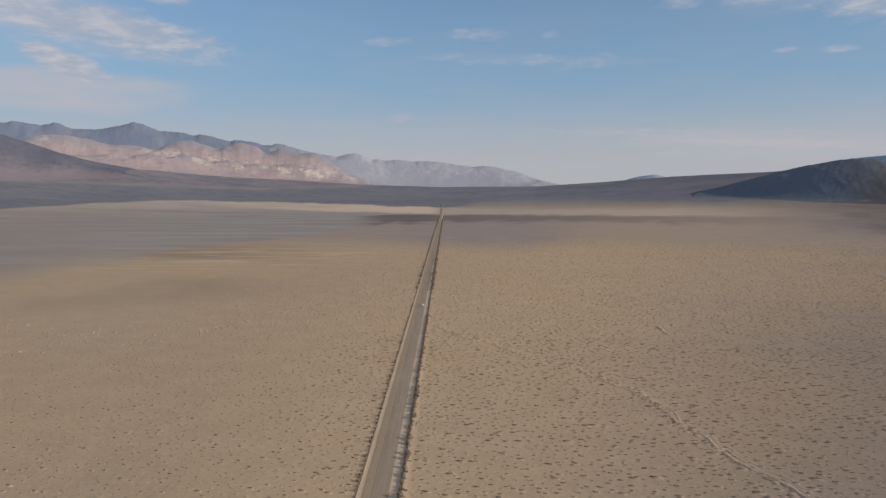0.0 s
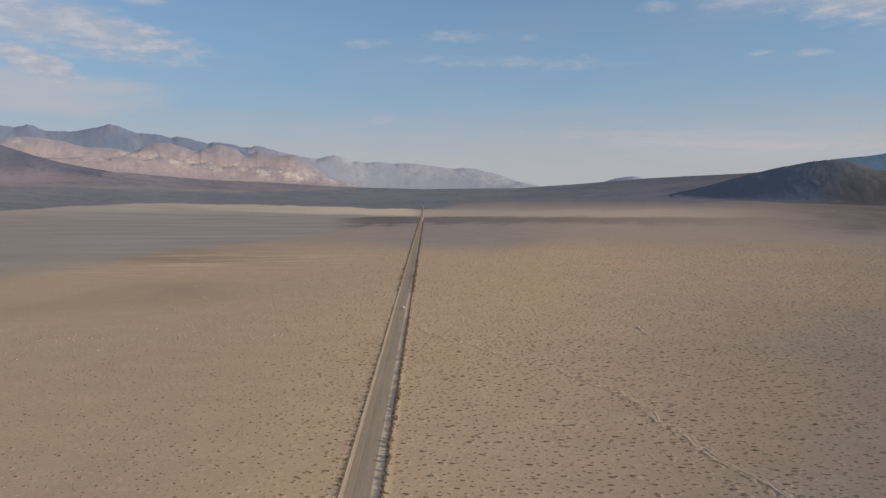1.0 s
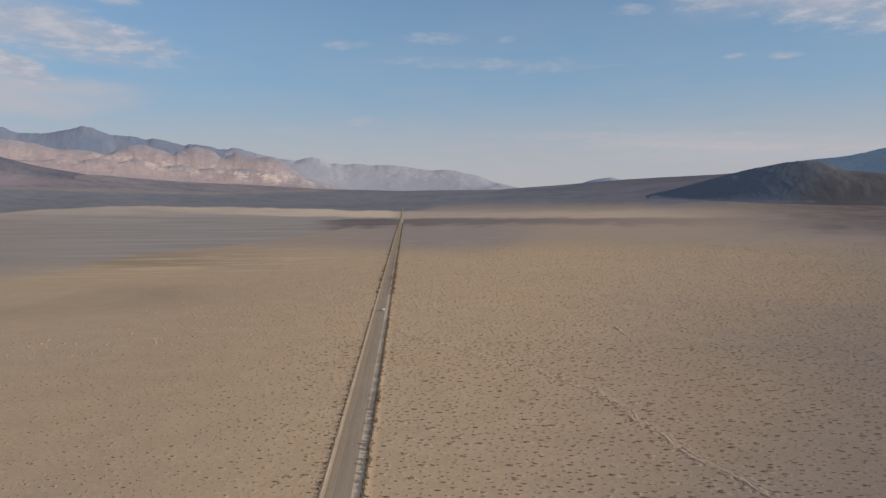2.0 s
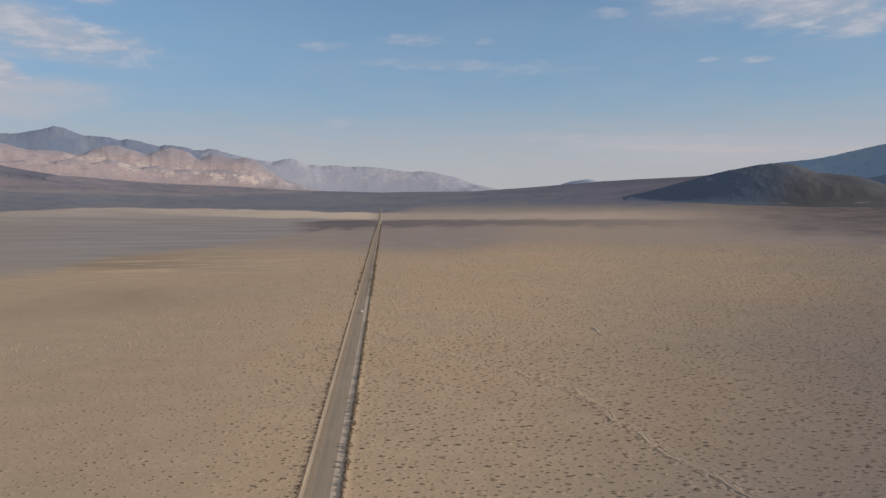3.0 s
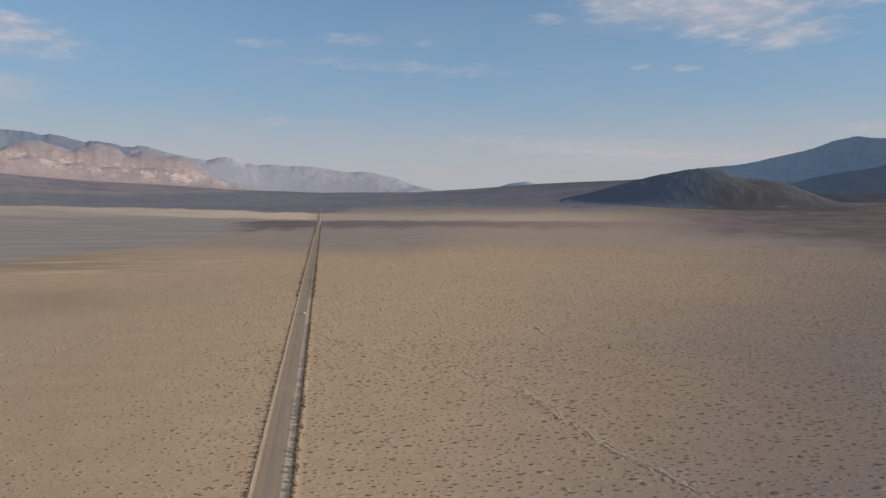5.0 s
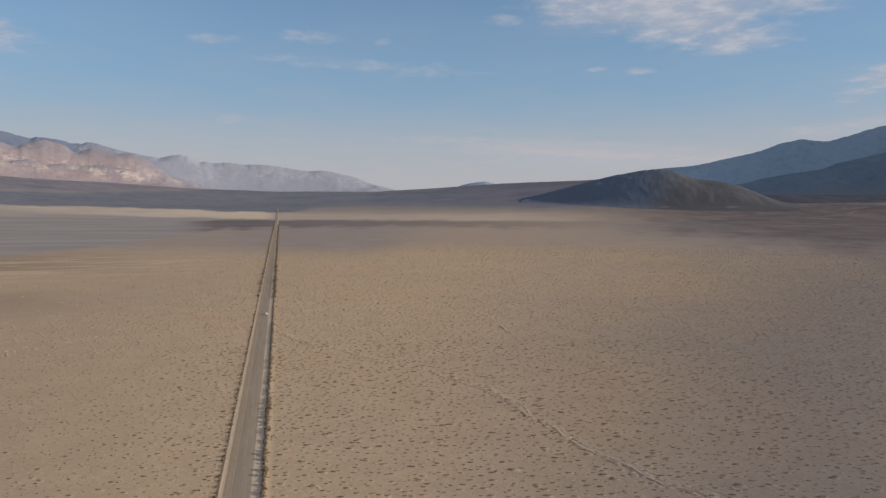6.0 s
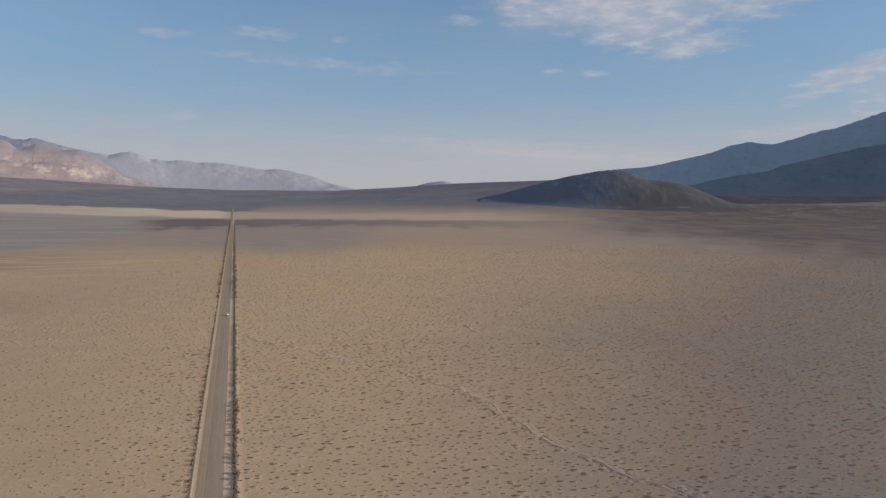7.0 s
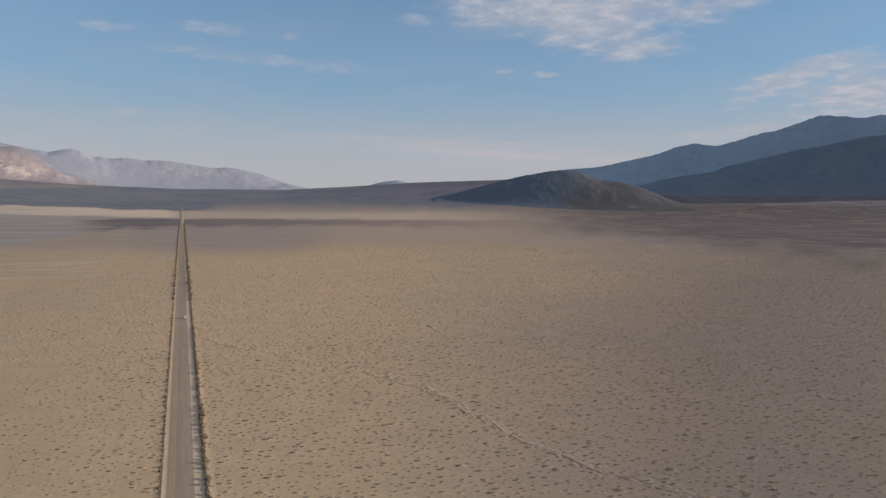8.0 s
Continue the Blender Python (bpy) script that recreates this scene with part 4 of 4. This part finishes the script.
# ---- vehicles ----
def lofted(sections, close=True):
    """A bmesh from rings of points joined end to end."""
    bm = bmesh.new()
    rings = [[bm.verts.new(p) for p in ring] for ring in sections]
    for a, b in zip(rings, rings[1:]):
        for k in range(len(a)):
            n = (k + 1) % len(a)
            bm.faces.new((a[k], a[n], b[n], b[k]))
    if close:
        bm.faces.new(rings[0][::-1])
        bm.faces.new(rings[-1])
    bmesh.ops.recalc_face_normals(bm, faces=bm.faces[:])
    return bm


def slab(x0, x1, y0, y1, z0, z1, bevel=0.02):
    bm = bmesh.new()
    bmesh.ops.create_cube(bm, size=1, matrix=Matrix.Translation(((x0 + x1) / 2, (y0 + y1) / 2, (z0 + z1) / 2)) @ Matrix.Diagonal((x1 - x0, y1 - y0, z1 - z0, 1)))
    bmesh.ops.bevel(bm, geom=bm.edges[:], offset=bevel, segments=2, affect="EDGES")
    return bm


def build_car(label, group=""):
    """An estate-like car, 4.6 m long, its nose towards +y."""
    car = tagged(new("car"), label, "car", group)

    def ring(y, half, low, high, tuck=0.12):
        return [(-half, y, low), (-half - 0.02, y, (low + high) / 2), (-half + tuck * 0.4, y, high - 0.05), (-half + tuck, y, high), (half - tuck, y, high), (half - tuck * 0.4, y, high - 0.05), (half + 0.02, y, (low + high) / 2), (half, y, low)]

    part("body", lofted([ring(-2.3, 0.80, 0.38, 0.92), ring(-2.15, 0.89, 0.26, 1.02), ring(-1.3, 0.92, 0.22, 1.04), ring(0.8, 0.92, 0.22, 1.02), ring(1.7, 0.90, 0.24, 0.92), ring(2.2, 0.84, 0.28, 0.80), ring(2.32, 0.74, 0.38, 0.68)]), CAR_WHITE, car)
    cabin = part("cabin", lofted([ring(-2.1, 0.74, 1.0, 1.06, 0.05), ring(-1.75, 0.70, 1.0, 1.58), ring(-1.4, 0.68, 1.0, 1.66), ring(0.1, 0.68, 1.0, 1.67), ring(0.5, 0.68, 1.0, 1.58), ring(1.25, 0.78, 0.96, 1.02, 0.05)]), CAR_WHITE, car)
    part("windscreen", lofted([[(-0.62, 1.14, 1.08), (0.62, 1.14, 1.08), (0.62, 1.10, 1.06), (-0.62, 1.10, 1.06)], [(-0.55, 0.56, 1.57), (0.55, 0.56, 1.57), (0.55, 0.52, 1.54), (-0.55, 0.52, 1.54)]]), GLASS_DARK, cabin, "dark windscreen")
    part("rear_window", lofted([[(-0.6, -2.06, 1.1), (0.6, -2.06, 1.1), (0.6, -2.0, 1.1), (-0.6, -2.0, 1.1)], [(-0.56, -1.80, 1.53), (0.56, -1.80, 1.53), (0.56, -1.74, 1.53), (-0.56, -1.74, 1.53)]]), GLASS_DARK, cabin, "dark rear window")
    for s in (-1, 1):
        for a, b in ((-1.6, -0.75), (-0.68, 0.45)):
            part("side_window", slab(s * 0.70 - 0.02, s * 0.70 + 0.02, a, b, 1.12, 1.5, 0.01), GLASS_DARK, cabin, "dark side window")
        part("mirror", slab(s * 0.98 - 0.09, s * 0.98 + 0.09, 0.78, 0.9, 1.0, 1.14, 0.03), TRIM, car)
        part("tail_light", slab(s * 0.72 - 0.1, s * 0.72 + 0.1, -2.33, -2.2, 0.74, 0.94, 0.02), RED, car, "red tail light")
        part("headlight", slab(s * 0.62 - 0.14, s * 0.62 + 0.14, 2.2, 2.33, 0.56, 0.7, 0.02), CLEAR, car, "clear headlight")
    part("bumper", slab(-0.84, 0.84, -2.38, -2.2, 0.36, 0.56, 0.05), TRIM, car, "black rear bumper")
    part("bumper", slab(-0.78, 0.78, 2.2, 2.38, 0.3, 0.48, 0.05), TRIM, car, "black front bumper")
    for s in (-1, 1):
        for wy in (-1.4, 1.45):
            bm = bmesh.new()
            bmesh.ops.create_cone(bm, cap_ends=True, segments=20, radius1=0.33, radius2=0.33, depth=0.22, matrix=pose(s * 0.84, wy, 0.33, 0, 90, 0))
            wheel = part("wheel", bm, RUBBER, car, "black tyre")
            bm = bmesh.new()
            bmesh.ops.create_cone(bm, cap_ends=True, segments=14, radius1=0.2, radius2=0.17, depth=0.05, matrix=pose(s * 0.95, wy, 0.33, 0, 90 * s, 0))
            part("rim", bm, STEEL, wheel, "steel rim")
    return car


driving = build_car("white car driving away along the asphalt road")
driving.matrix_basis = pose(1.8, 515, 0.13)
parked = build_car("white car parked on sand beside the road")
parked.matrix_basis = pose(-11.8, 1029, 0.0, 0, 0, 80)
